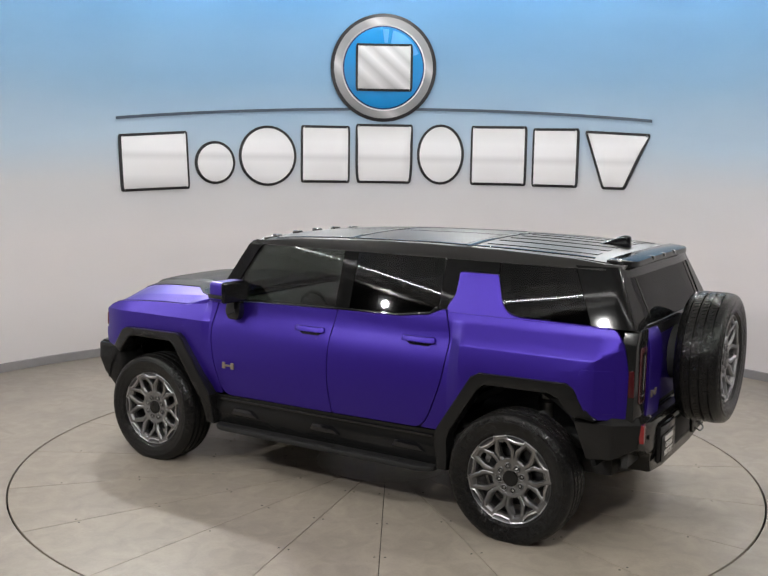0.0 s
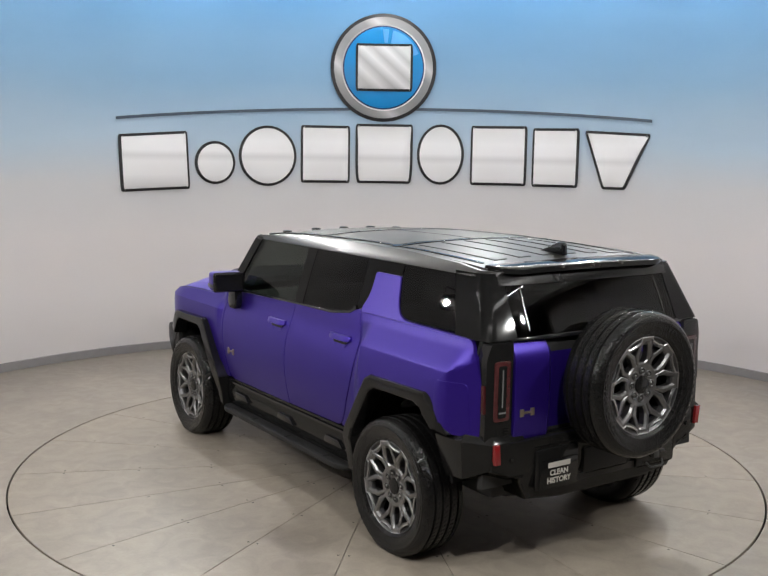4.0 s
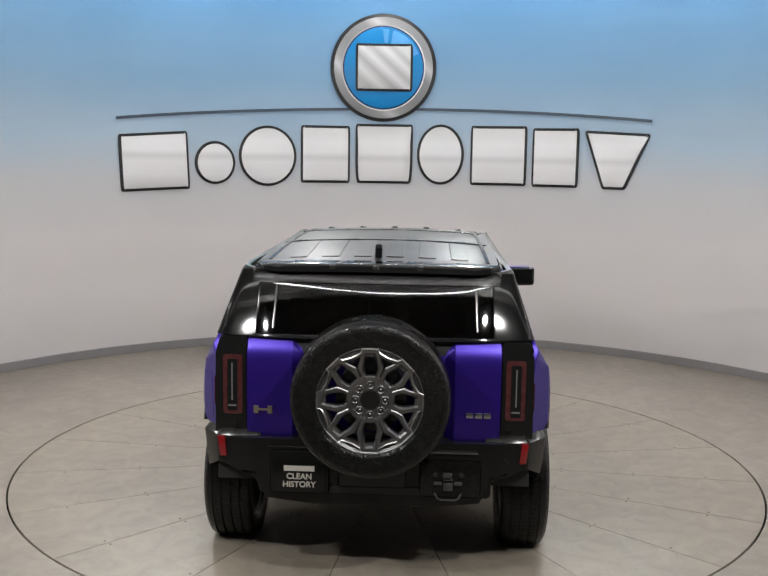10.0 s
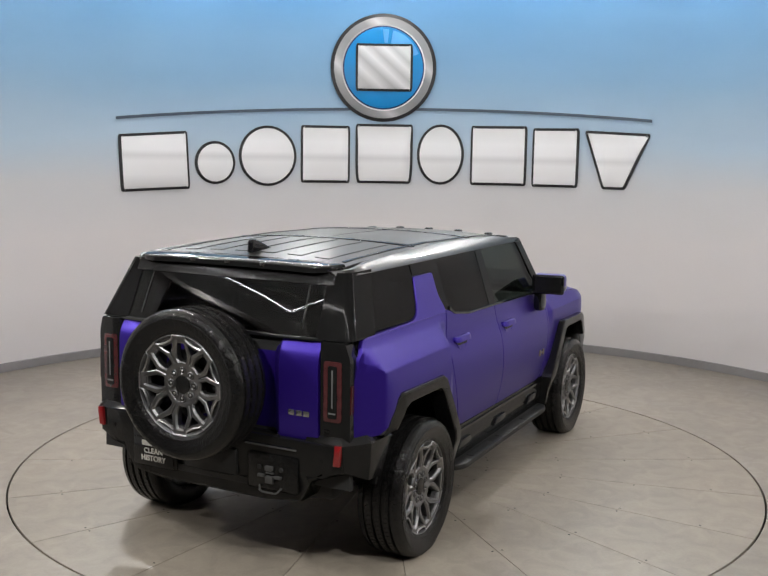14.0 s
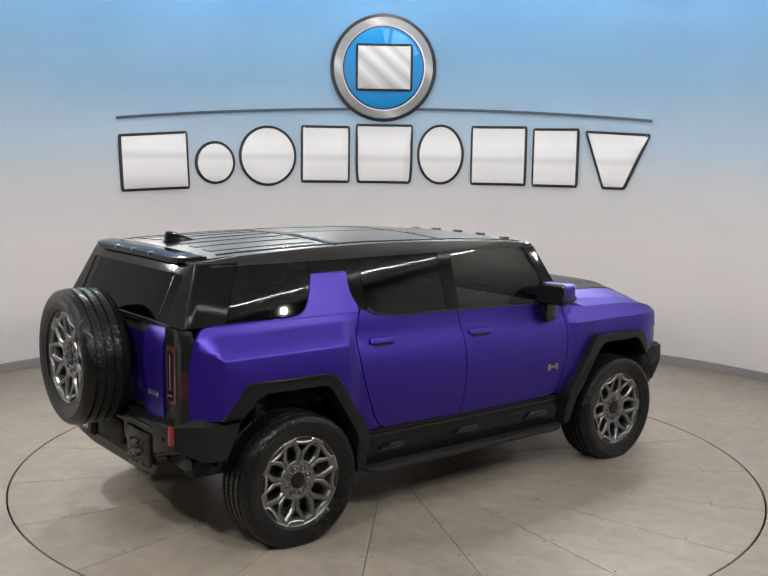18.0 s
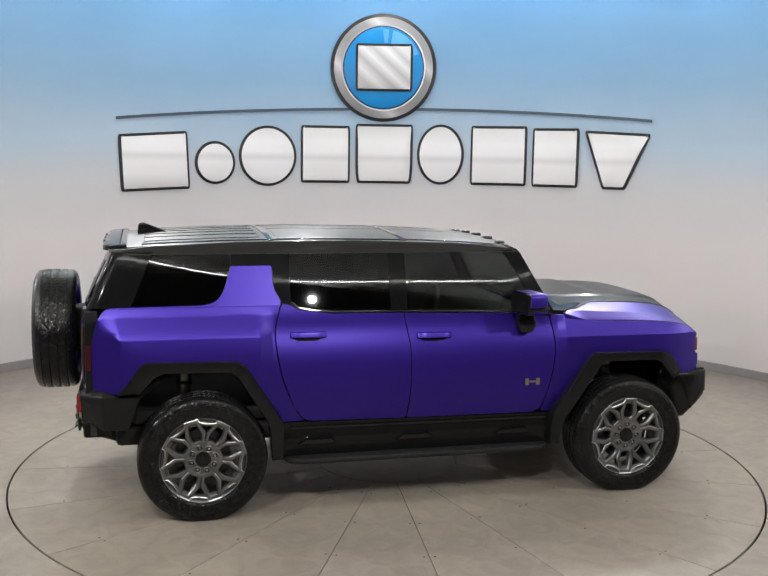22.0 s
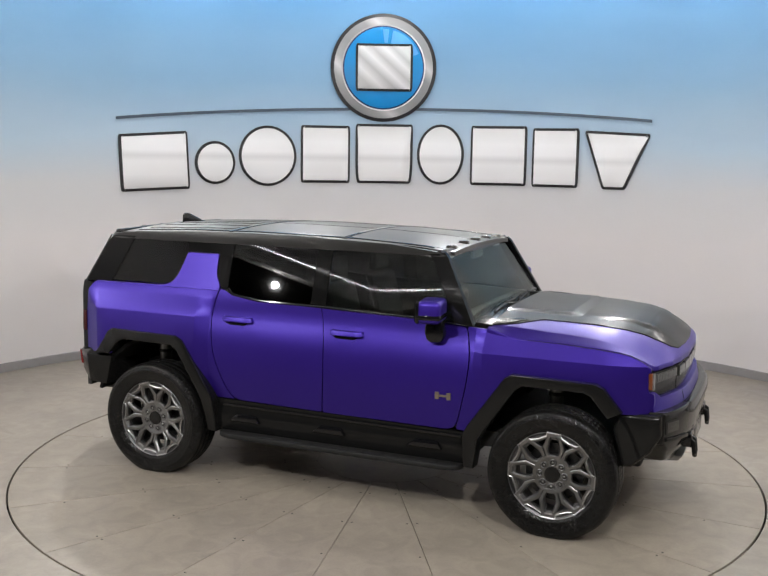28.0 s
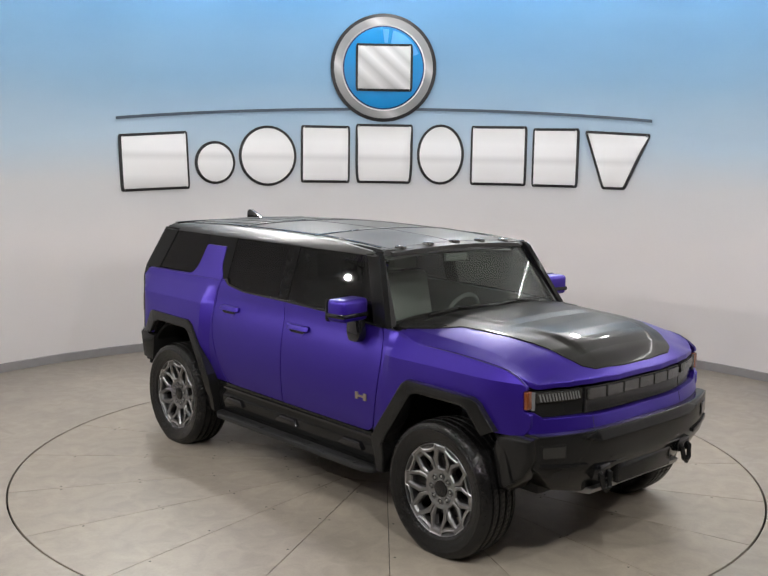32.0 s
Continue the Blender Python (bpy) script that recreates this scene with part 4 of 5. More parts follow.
def wrapped_pillar(s):
    """The rear corner between rear window and quarter window, bent round in one sheet."""
    bm = bmesh.new()
    rows = []
    for q in range(9):
        z = 1.503 + (1.872 - 1.503) * q / 8
        a = Vector((x_back(0.70, z) - 0.006, 0.695 + 0.02 * (1.87 - z), z))
        b = Vector((-2.085 + (z - 1.515) * 0.44, y_glass(0, z) + 0.004, z))
        c = Vector((a.x + 0.012, b.y - 0.004, z))
        r = 0.055
        p1, p2 = c + (a - c).normalized() * r, c + (b - c).normalized() * r
        line = [a.lerp(p1, i / 5) for i in range(5)] + [p1 * (1 - w) ** 2 + c * 2 * w * (1 - w) + p2 * w * w for w in (i / 8 for i in range(9))] + [p2.lerp(b, i / 5) for i in range(1, 6)]
        row = [bm.verts.new((p.x, s * p.y, z)) for p in line]
        rows.append(row)
    for u, v in zip(rows, rows[1:]):
        for i in range(18):
            bm.faces.new((u[i], u[i + 1], v[i + 1], v[i]))
    ret = bmesh.ops.extrude_face_region(bm, geom=bm.faces[:], use_keep_orig=True)
    for g in ret["geom"]:
        if isinstance(g, bmesh.types.BMVert):
            g.co.x += 0.03
            g.co.y -= s * 0.03
    return bm


def bumper_end(s):
    """A faceted rear bumper corner: back face, slanted end, side face, ledge on top and a rising lower edge."""
    bm = bmesh.new()
    rings = (((-2.40, 0.66, 0.645), (-2.405, 0.915, 0.742), (-2.27, 1.005, 0.672), (-2.11, 1.005, 0.660), (-2.06, 0.70, 0.640)),
             ((-2.430, 0.66, 0.900), (-2.432, 0.918, 0.905), (-2.28, 1.028, 0.905), (-2.03, 1.035, 0.900), (-2.03, 0.70, 0.900)),
             ((-2.395, 0.66, 0.940), (-2.402, 0.886, 0.946), (-2.26, 0.982, 0.948), (-2.05, 0.985, 0.930), (-2.05, 0.70, 0.930)))
    rows = [[bm.verts.new((x, s * y, z)) for x, y, z in ring] for ring in rings]
    for u, v in zip(rows, rows[1:]):
        for q in range(5):
            bm.faces.new((u[q], u[(q + 1) % 5], v[(q + 1) % 5], v[q]))
    bm.faces.new(rows[0][::-1])
    bm.faces.new(rows[-1])
    bmesh.ops.recalc_face_normals(bm, faces=bm.faces)
    bmesh.ops.bevel(bm, geom=bm.edges[:], offset=0.008, segments=2, affect="EDGES", profile=0.6)
    return bm


def rear_of_car(car):
    B = lambda name, poly, f, th, m, label="", parent=None, bevel=0.004, step=0.09: panel(name, poly, "back", f, th, m, parent or car, label, step, bevel)
    gate_x = lambda y, z: -2.418 + 0.050 * smooth(0.475, 0.42, abs(y) - 0.10 * max(0.0, z - 1.40)) + lerp(z, (0.87, 0.012), (1.05, 0.0), (1.30, 0.0), (1.38, 0.004), (1.42, 0.012), (1.445, 0.024), (1.49, 0.052))
    gate = B("tailgate", rounded([(-0.744, 0.87), (0.744, 0.87), (0.744, 1.487), (-0.744, 1.487)], 0.02), gate_x, 0.05, M_PAINT, "satin purple swing tailgate with a sunken middle", step=0.03)
    B("tail_core", [(-0.93, 0.62), (0.93, 0.62), (0.90, 1.5), (-0.90, 1.5)], lambda y, z: -2.36, 0.04, M_UNDER)
    B("rear_glass", rounded([(-0.735, 1.508), (0.735, 1.508), (0.70, 1.812), (-0.70, 1.812)], 0.02), x_back, 0.006, M_GLASS_DARK, "dark rear window", bevel=0)
    B("rear_glass_sill", [(-0.76, 1.490), (0.76, 1.490), (0.76, 1.512), (-0.76, 1.512)], lambda y, z: x_back(y, z) - 0.008, 0.04, M_BLACK)
    B("rear_header", [(-0.74, 1.80), (0.74, 1.80), (0.73, 1.893), (-0.73, 1.893)], lambda y, z: x_back(y, z) - 0.008, 0.05, M_SILL, "gloss black window header")
    for s in (-1, 1):
        q = lambda pts: [(s * a, b) for a, b in pts]
        even(part("corner_pillar", wrapped_pillar(s), M_PILLAR, car, "gloss black wrapped rear pillar"))
        B("window_bar", q([(0.592, 1.545), (0.604, 1.545), (0.596, 1.79), (0.584, 1.79)]), lambda y, z: x_back(y, z) - 0.004, 0.006, M_TRIM, bevel=0.001)
        lamp = B("tail_lamp", rounded(q([(0.748, 0.885), (0.940, 0.885), (0.936, 1.40), (0.905, 1.497), (0.748, 1.497)]), 0.02), lambda y, z: -2.400 + 0.9 * max(0, abs(y) - 0.84) ** 1.7, 0.09, M_LAMPBLACK, "black upright tail lamp unit")
        fx = lambda d: (lambda y, z: -2.400 + 0.9 * max(0, abs(y) - 0.84) ** 1.7 - d)
        ring = q([(0.772, 1.030), (0.889, 1.030), (0.889, 1.388), (0.772, 1.388)])
        B("red_lens", rounded(ring, 0.02), fx(0.006), 0.005, M_LENS, "smoked red lens frame", lamp)
        B("inner_lens", rounded(q([(0.802, 1.052), (0.862, 1.052), (0.862, 1.362), (0.802, 1.362)]), 0.01), fx(0.009), 0.005, M_LAMPBLACK, "", lamp, 0.002)
        B("light_guide", q([(0.829, 1.115), (0.837, 1.115), (0.837, 1.338), (0.829, 1.338)]), fx(0.012), 0.005, M_WHITEBAR, "pale light guide", lamp, 0.001)
        B("lower_guide", q([(0.808, 1.078), (0.856, 1.078), (0.856, 1.088), (0.808, 1.088)]), fx(0.012), 0.005, M_WHITEBAR, "", lamp, 0.001)
        for k in range(5):
            B("lamp_foot_rib", q([(0.778, 0.900 + 0.019 * k), (0.812, 0.900 + 0.019 * k), (0.812, 0.909 + 0.019 * k), (0.778, 0.909 + 0.019 * k)]), fx(0.006), 0.008, M_BLACK, "", lamp, 0.002)
        part("side_marker", prism_bm(rounded([(-2.383, 1.08), (-2.343, 1.08), (-2.343, 1.25), (-2.378, 1.25)], 0.01), "y", *sorted((s * 0.92, s * 0.944)), 0.002), M_DARKRED, lamp, "red side marker")
        part("bumper_corner", bumper_end(s), M_TRIM, car, "faceted black bumper corner", angle=20)
        part("reflector", prism_bm([(s * 0.862, 0.785), (s * 0.900, 0.785), (s * 0.914, 0.906), (s * 0.872, 0.906)][::s], "x", -2.448, -2.40, 0.005), M_RED, car, "red rear reflector")
    for y in (-0.78, 0.78):
        part("parking_sensor", disc_x(0.014, -2.452, -2.418, y, 0.80), M_LAMPBLACK, car, "small round black sensor")
    bump = B("rear_bumper", [(-0.905, 0.905), (0.905, 0.905), (0.915, 0.80), (0.910, 0.742), (0.71, 0.665), (0.635, 0.525), (0.37, 0.495), (-0.37, 0.495), (-0.635, 0.525), (-0.71, 0.665), (-0.910, 0.742), (-0.915, 0.80)], lambda y, z: -2.448 + 0.02 * smooth(0.70, 0.60, z) + 0.16 * max(0, abs(y) - 0.72) ** 1.5 * 2, 0.20, M_TRIM, "black rear bumper", bevel=0.02, step=0.12)
    part("bumper_step", prism_bm([(-2.453, 0.850), (-2.378, 0.912), (-2.248, 0.912), (-2.248, 0.85)], "y", -0.62, 0.62, 0.008), M_BLACK, bump, "glossy step on the bumper")
    part("plate_holder", box_bm(-2.473, -2.438, 0.25, 0.60, 0.575, 0.835, 0.02), M_TRIM, car, "black plate recess")
    sign = part("dealer_plate", box_bm(-2.479, -2.474, 0.268, 0.582, 0.585, 0.765, 0.004), M_LAMPBLACK, car, "black dealer plate with white words")
    text_on(sign, "CLEAN", (-2.481, 0.425, 0.668), 0.048)
    text_on(sign, "HISTORY", (-2.481, 0.425, 0.620), 0.048)
    part("print_bar", box_bm(-2.482, -2.479, 0.335, 0.515, 0.716, 0.748, 0.0), M_PLATEWHITE, sign, "plain white bar")
    part("hitch_recess", box_bm(-2.463, -2.438, -0.20, 0.20, 0.62, 0.79, 0.02), M_UNDER, car)
    unit = part("tow_socket_box", box_bm(-2.464, -2.438, -0.64, -0.28, 0.575, 0.80, 0.02), M_RUBBER, car, "black towing socket box")
    for y0, y1, z0, z1 in ((-0.470, -0.418, 0.698, 0.728), (-0.412, -0.364, 0.656, 0.674), (-0.530, -0.482, 0.656, 0.674), (-0.475, -0.420, 0.622, 0.668)):
        part("latch_piece", box_bm(-2.486, -2.462, y0, y1, z0, z1, 0.005), M_LATCH, unit, "grey latch piece")
    part("latch_strip", box_bm(-2.482, -2.462, -0.475, -0.420, 0.682, 0.690, 0.002), M_LATCH, unit)
    part("pull_bar", tube_bm([(-2.462, -0.525, 0.600), (-2.485, -0.510, 0.578), (-2.490, -0.490, 0.570), (-2.490, -0.405, 0.570), (-2.485, -0.385, 0.578), (-2.462, -0.370, 0.600)], 0.006, 8), M_LATCH, unit, "grey pull bar")
    for y in (-0.372, -0.525):
        part("socket_bolt", disc_x(0.014, -2.474, -2.455, y, 0.713), M_UNDER, unit)
    part("step_lip", box_bm(-2.462, -2.44, -0.62, -0.26, 0.838, 0.846, 0.003), M_LATCH, unit, "grey edge of the bumper step")
    part("rear_underpan", prism_bm([(-2.44, 0.62), (-1.95, 0.62), (-1.95, 0.45), (-2.15, 0.45), (-2.42, 0.54)], "y", -0.58, 0.58, 0.02), M_UNDER, car, "dark rear underpan")
    part("rear_valance", box_bm(-2.40, -2.35, -0.45, 0.45, 0.50, 0.540, 0.012), M_SKID, car, "dull silver lower bar")
    badge_h(car, Matrix.Translation((-2.420, 0.648, 1.066)) @ Matrix.Rotation(radians(-90), 4, "Z"), 0.11, 0.045)
    for y in (-0.565, -0.617, -0.667):
        part("maker_badge", box_bm(-2.424, -2.414, y - 0.021, y + 0.021, 1.045, 1.078, 0.003), M_SILVER, car, "plain silver badge block")
    # spare wheel on its carrier
    part("spare_carrier", lathe_bm([(0.0, -0.16), (0.16, -0.15), (0.19, 0.02), (0.0, 0.02)], 32), M_UNDER, car).matrix_basis = Matrix.Translation((-2.392, 0, 1.225)) @ Matrix.Rotation(radians(-90), 4, "Z")
    # spoiler
    sp = part("roof_spoiler", panel_bm(rounded([(-2.268, -0.60), (-2.235, -0.690), (-2.10, -0.735), (-2.10, 0.735), (-2.235, 0.690), (-2.268, 0.60)], [0.05, 0.05, 0, 0, 0.05, 0.05]), "top", lambda x, y: z_roof(x, 0.6 * y) - 0.15 * max(0, -2.25 - x), 0.035, 0.09, 0.01), M_SILL, car, "gloss black roof-edge spoiler")
    for y in (-0.26, 0.0, 0.26):
        part("marker_lamp", box_bm(-2.275, -2.225, y - 0.02, y + 0.02, 1.885, 1.912, 0.008), M_CLEAR, sp, "clear roof marker lamp")


def disc_x(r, x0, x1, cy, cz, n=16):
    return prism_bm([(cy + r * math.cos(2 * math.pi * q / n), cz + r * math.sin(2 * math.pi * q / n)) for q in range(n)], "x", x0, x1, 0.002, None, 1)


def text_on(parent, words, at, size):
    cu = bpy.data.curves.new("words", "FONT")
    cu.body, cu.size, cu.align_x, cu.extrude = words, size, "CENTER", 0.0008
    cu.offset = 0.0012
    tmp = new("words", cu)
    bpy.context.view_layer.update()
    me = bpy.data.meshes.new_from_object(tmp.evaluated_get(bpy.context.evaluated_depsgraph_get()))
    bpy.data.objects.remove(tmp)
    me.materials.clear()
    me.materials.append(M_PLATEWHITE)
    ob = new("printed_word", me)
    ob.parent = parent
    ob.matrix_basis = Matrix.Translation(at) @ Matrix.Rotation(radians(-90), 4, "Z") @ Matrix.Rotation(radians(90), 4, "X")
    return tagged(ob, "white printed word " + words)


def roof_and_hood(car):
    T = lambda name, poly, f, th, m, label="", parent=None, bevel=0.004, step=0.09: panel(name, poly, "top", f, th, m, parent or car, label, step, bevel)
    roof = T("roof", [(0.765, -0.69), (0.765, 0.69), (0.2, 0.735), (-1.5, 0.742), (-2.12, 0.735), (-2.12, -0.735), (-1.5, -0.742), (0.2, -0.735)], z_roof, 0.03, M_ROOF, "gloss black roof", step=0.12)
    up = lambda d: (lambda x, y: z_roof(x, y) + d)
    for x0, x1 in ((-0.09, 0.66), (-1.04, -0.13)):
        for s in (-1, 1):
            y0, y1 = sorted((s * 0.012, s * 0.64))
            T("roof_pane", rounded([(x0, y0), (x1, y0), (x1, y1), (x0, y1)], 0.04), up(0.0025), 0.004, M_ROOF, "dark glossy lift-out roof pane", roof, 0.0012, 0.15)
    for y in (-0.5, -0.3, -0.1, 0.1, 0.3, 0.5):
        T("roof_rib", rounded([(-1.98, y - 0.055), (-1.16, y - 0.055), (-1.16, y + 0.055), (-1.98, y + 0.055)], 0.02), up(0.006), 0.008, M_ROOF, "raised roof rib", roof, 0.005, 0.15)
    for x in (-0.11, -1.10):
        T("roof_crossbar", rounded([(x - 0.019, -0.71), (x + 0.019, -0.71), (x + 0.019, 0.71), (x - 0.019, 0.71)], 0.008), up(0.007), 0.008, M_BLACK, "gloss black roof crossbar", roof, 0.003, 0.12)
    for y in (-0.67, 0.67):
        T("roof_groove_strip", [(-2.0, y - 0.012), (0.6, y - 0.012), (0.6, y + 0.012), (-2.0, y + 0.012)], up(0.006), 0.007, M_TRIM, "", roof, 0.002, 0.15)
    for y in (-0.56, -0.28, 0.0, 0.28, 0.56):
        part("marker_lamp", box_bm(0.66, 0.735, y - 0.028, y + 0.028, z_roof(0.70, y) - 0.008, z_roof(0.70, y) + 0.022, 0.01), M_CLEAR, roof, "clear roof marker lamp")
    fin = prism_bm(rounded([(-2.03, 1.93), (-1.80, 1.945), (-1.98, 2.018), (-2.025, 2.01)], [0.01, 0.0, 0.02, 0.02]), "y", -0.022, 0.022, 0.012)
    part("antenna_fin", fin, M_BLACK, car, "black shark-fin antenna")
    half = [(1.10, 0.945), (1.25, 0.955), (1.8, 0.955), (2.05, 0.955), (2.13, 0.945), (2.19, 0.91), (2.245, 0.84), (2.312, 0.66), (2.348, 0.48), (2.371, 0.25)]
    hp = [(x, -y) for x, y in half] + half[::-1]
    hood = panel("hood", hp, "top", z_hood, 0.03, M_PAINT, car, "satin purple clamshell bonnet", 0.03, 0.006, 1, ((1, -0.86), (1, 0.86)), 40)
    hz = lambda d: (lambda x, y: z_hood(x, y) + d)
    both = lambda h: [(x, -y) for x, y in h] + h[::-1]
    rim = lambda x: lerp(x, (1.16, 0.50), (1.60, 0.48), (2.11, 0.42), (2.30, 0.37))
    inset = lambda x, y: z_hood(x, y) + 0.006 + smooth(rim(x) + 0.022, rim(x) - 0.022, abs(y)) * lerp(x, (1.12, 0.010), (1.58, 0.014), (1.66, 0.001), (2.11, 0.018), (2.22, 0.003), (2.34, 0.0))
    panel("hood_panel", rounded(both([(1.112, 0.895), (1.28, 0.80), (1.43, 0.668), (1.74, 0.645), (1.95, 0.625), (2.16, 0.565), (2.275, 0.500), (2.318, 0.41), (2.338, 0.15)]), 0.02), "top", inset, 0.009, M_HOOD, hood, "gloss black faceted bonnet inset", 0.024, 0.0035, 1, ((0, 1.58), (0, 1.66), (0, 2.11), (0, 2.22)), 40)
    for s in (-1, 1):
        T("hood_vent", [(1.118, s * 0.895), (1.25, s * 0.80), (1.33, s * 0.72), (1.28, s * 0.70), (1.118, s * 0.78)][::s], lambda x, y: inset(x, y) + 0.005, 0.008, M_TRIM, "black vent at the bonnet's rear corner", hood, 0.003, 0.06)
    # thin dark bars stand in for the shade in the bonnet's shut lines
    for s in (-1, 1):
        gap = [(x, s * (y_side(x, z) - 0.006), z) for x, z in ((1.135, 1.374), (1.20, 1.352), (1.27, 1.331), (1.45, 1.329), (1.65, 1.325), (1.85, 1.314), (2.0, 1.302), (2.08, 1.288), (2.16, 1.254), (2.21, 1.214))]
        part("bonnet_gap", tube_bm(gap, 0.0022, 6), M_PIT, hood, "dark bar painting the shade in the shut line")
    T("cowl", [(0.93, -0.85), (1.122, -0.91), (1.122, 0.91), (0.93, 0.85)], lambda x, y: z_hood(1.1, y) + 0.009 - (1.12 - x) * 0.05, 0.05, M_TRIM, "black cowl below the windscreen", bevel=0.003)
    for y0, y1 in ((-0.62, -0.02), (0.02, 0.62)):
        pts = [(1.075 - 0.02, y0, 1.455), (1.045, (y0 + y1) / 2, 1.475), (1.035, y1, 1.470)]
        part("wiper", tube_bm(pts, 0.011, 6), M_TRIM, car, "black windscreen wiper")
        part("wiper_arm", tube_bm([(1.10, y1 - 0.06, 1.445), (1.045, (y0 + y1) / 2, 1.482)], 0.010, 6), M_TRIM, car)
    panel("windscreen", rounded([(-0.905, 1.400), (0.905, 1.400), (0.775, 1.872), (-0.775, 1.872)], 0.03), "front", x_shield, 0.006, M_SHIELD, car, "upright windscreen", 0.09, 0)
    panel("screen_header", [(-0.775, 1.848), (0.775, 1.848), (0.72, 1.892), (-0.72, 1.892)], "front", lambda y, z: x_shield(y, z) + 0.004, 0.03, M_ROOF, car, "black windscreen header", 0.1, 0.004)
    for s in (-1, 1):
        panel("screen_edge", [(s * 0.872, 1.395), (s * 0.955, 1.390), (s * 0.815, 1.885), (s * 0.745, 1.88)], "front", lambda y, z: x_shield(y, z) + 0.003, 0.03, M_BLACK, car, "black windscreen edge", 0.1, 0.002)


def front_of_car(car):
    F = lambda name, poly, f, th, m, label="", parent=None, bevel=0.004, step=0.09: panel(name, poly, "front", f, th, m, parent or car, label, step, bevel)
    fx = lambda d: (lambda y, z: x_front(y) + d)
    xb = lambda y, z: 2.455 - 0.145 * (abs(y) / 0.95) ** 3.2 - 0.12 * smooth(0.72, 0.46, z)
    F("front_core", [(-0.86, 0.60), (0.86, 0.60), (0.86, 1.17), (-0.86, 1.17)], fx(-0.09), 0.05, M_UNDER)
    F("nose_panel", rounded([(-0.94, 0.918), (-0.30, 0.918), (0.30, 0.918), (0.94, 0.918), (0.948, 1.06), (0.905, 1.055), (0.84, 1.012), (0.56, 1.004), (0.50, 0.996), (-0.50, 0.996), (-0.56, 1.004), (-0.84, 1.012), (-0.905, 1.055), (-0.948, 1.06)], 0.015), lambda y, z: x_front(y) + 0.01 + 0.02 * smooth(1.0, 0.9, z), 0.06, M_PAINT, "satin purple nose band", bevel=0.008, step=0.06)
    bar = F("light_bar", rounded([(-0.53, 1.004), (0.53, 1.004), (0.53, 1.170), (-0.53, 1.170)], 0.01), fx(-0.02), 0.05, M_LAMPBLACK, "dark light bar across the nose")
    for q in range(6):
        c = -0.4325 + 0.173 * q
        F("lamp_block", rounded([(c - 0.080, 1.088), (c + 0.080, 1.088), (c + 0.080, 1.160), (c - 0.080, 1.160)], 0.012), fx(-0.006), 0.02, M_CLEAR, "clear lamp block", bar, 0.006)
    for s in (-1, 1):
        q = lambda pts: [(s * a, b) for a, b in pts]
        lamp = F("headlamp", rounded(q([(0.545, 1.006), (0.935, 1.010), (0.94, 1.178), (0.545, 1.172)]), 0.012), fx(-0.022), 0.06, M_LAMPBLACK, "black headlamp unit")
        F("lens_bar", rounded(q([(0.565, 1.104), (0.882, 1.104), (0.882, 1.168), (0.565, 1.168)]), 0.01), fx(-0.010), 0.02, M_CLEAR, "clear ribbed lens", lamp, 0.004)
        for k in range(14):
            y = 0.580 + 0.0205 * k
            F("lens_rib", q([(y, 1.112), (y + 0.008, 1.112), (y + 0.022, 1.160), (y + 0.014, 1.160)]), fx(-0.006), 0.008, M_WHITEBAR, "", lamp, 0)
        part("amber_marker", prism_bm(rounded([(2.196, 1.072), (2.228, 1.072), (2.224, 1.180), (2.196, 1.180)], 0.008), "y", *sorted((s * 0.905, s * 0.957)), 0.006), M_AMBER, lamp, "amber side lens")
        F("lamp_edge", rounded(q([(0.893, 1.062), (0.916, 1.062), (0.916, 1.176), (0.893, 1.176)]), 0.008), fx(-0.002), 0.016, M_WHITEBAR, "pale lens edge", lamp, 0.003)
        part("bumper_corner", prism_bm([(2.03, 0.915), (2.20, 0.915), (2.30, 0.915), (2.305, 0.78), (2.24, 0.66), (2.12, 0.55), (2.05, 0.545), (1.99, 0.80)], "y", *sorted((s * 0.74, s * 1.0)), 0.04, None, 4), M_TRIM, car, "black bumper corner")
        fog = F("fog_lamp", rounded(q([(0.765, 0.775), (0.930, 0.780), (0.935, 0.872), (0.765, 0.868)]), 0.012), lambda y, z: xb(y, z) + 0.005, 0.02, M_LAMPBLACK, "square fog lamp in a black frame", None, 0.004, 0.05)
        F("lens", rounded(q([(0.778, 0.788), (0.918, 0.792), (0.922, 0.860), (0.778, 0.856)]), 0.008), lambda y, z: xb(y, z) + 0.008, 0.006, M_FOG, "smoky fog lamp lens", fog, 0.002, 0.05)
        F("bumper_fold", rounded(q([(0.60, 0.700), (0.93, 0.735), (0.93, 0.762), (0.60, 0.726)]), 0.006), lambda y, z: xb(y, z) + 0.012, 0.03, M_SILL, "folded edge below the fog lamp", None, 0.006, 0.06)
        # dark strip laid on the nose paints the shade of its seam
        F("nose_seam", q([(0.4885, 0.918), (0.4915, 0.918), (0.4915, 0.994), (0.4885, 0.994)]), lambda y, z: x_front(y) + 0.0115 + 0.02 * smooth(1.0, 0.9, z), 0.004, M_PIT, "", None, 0)
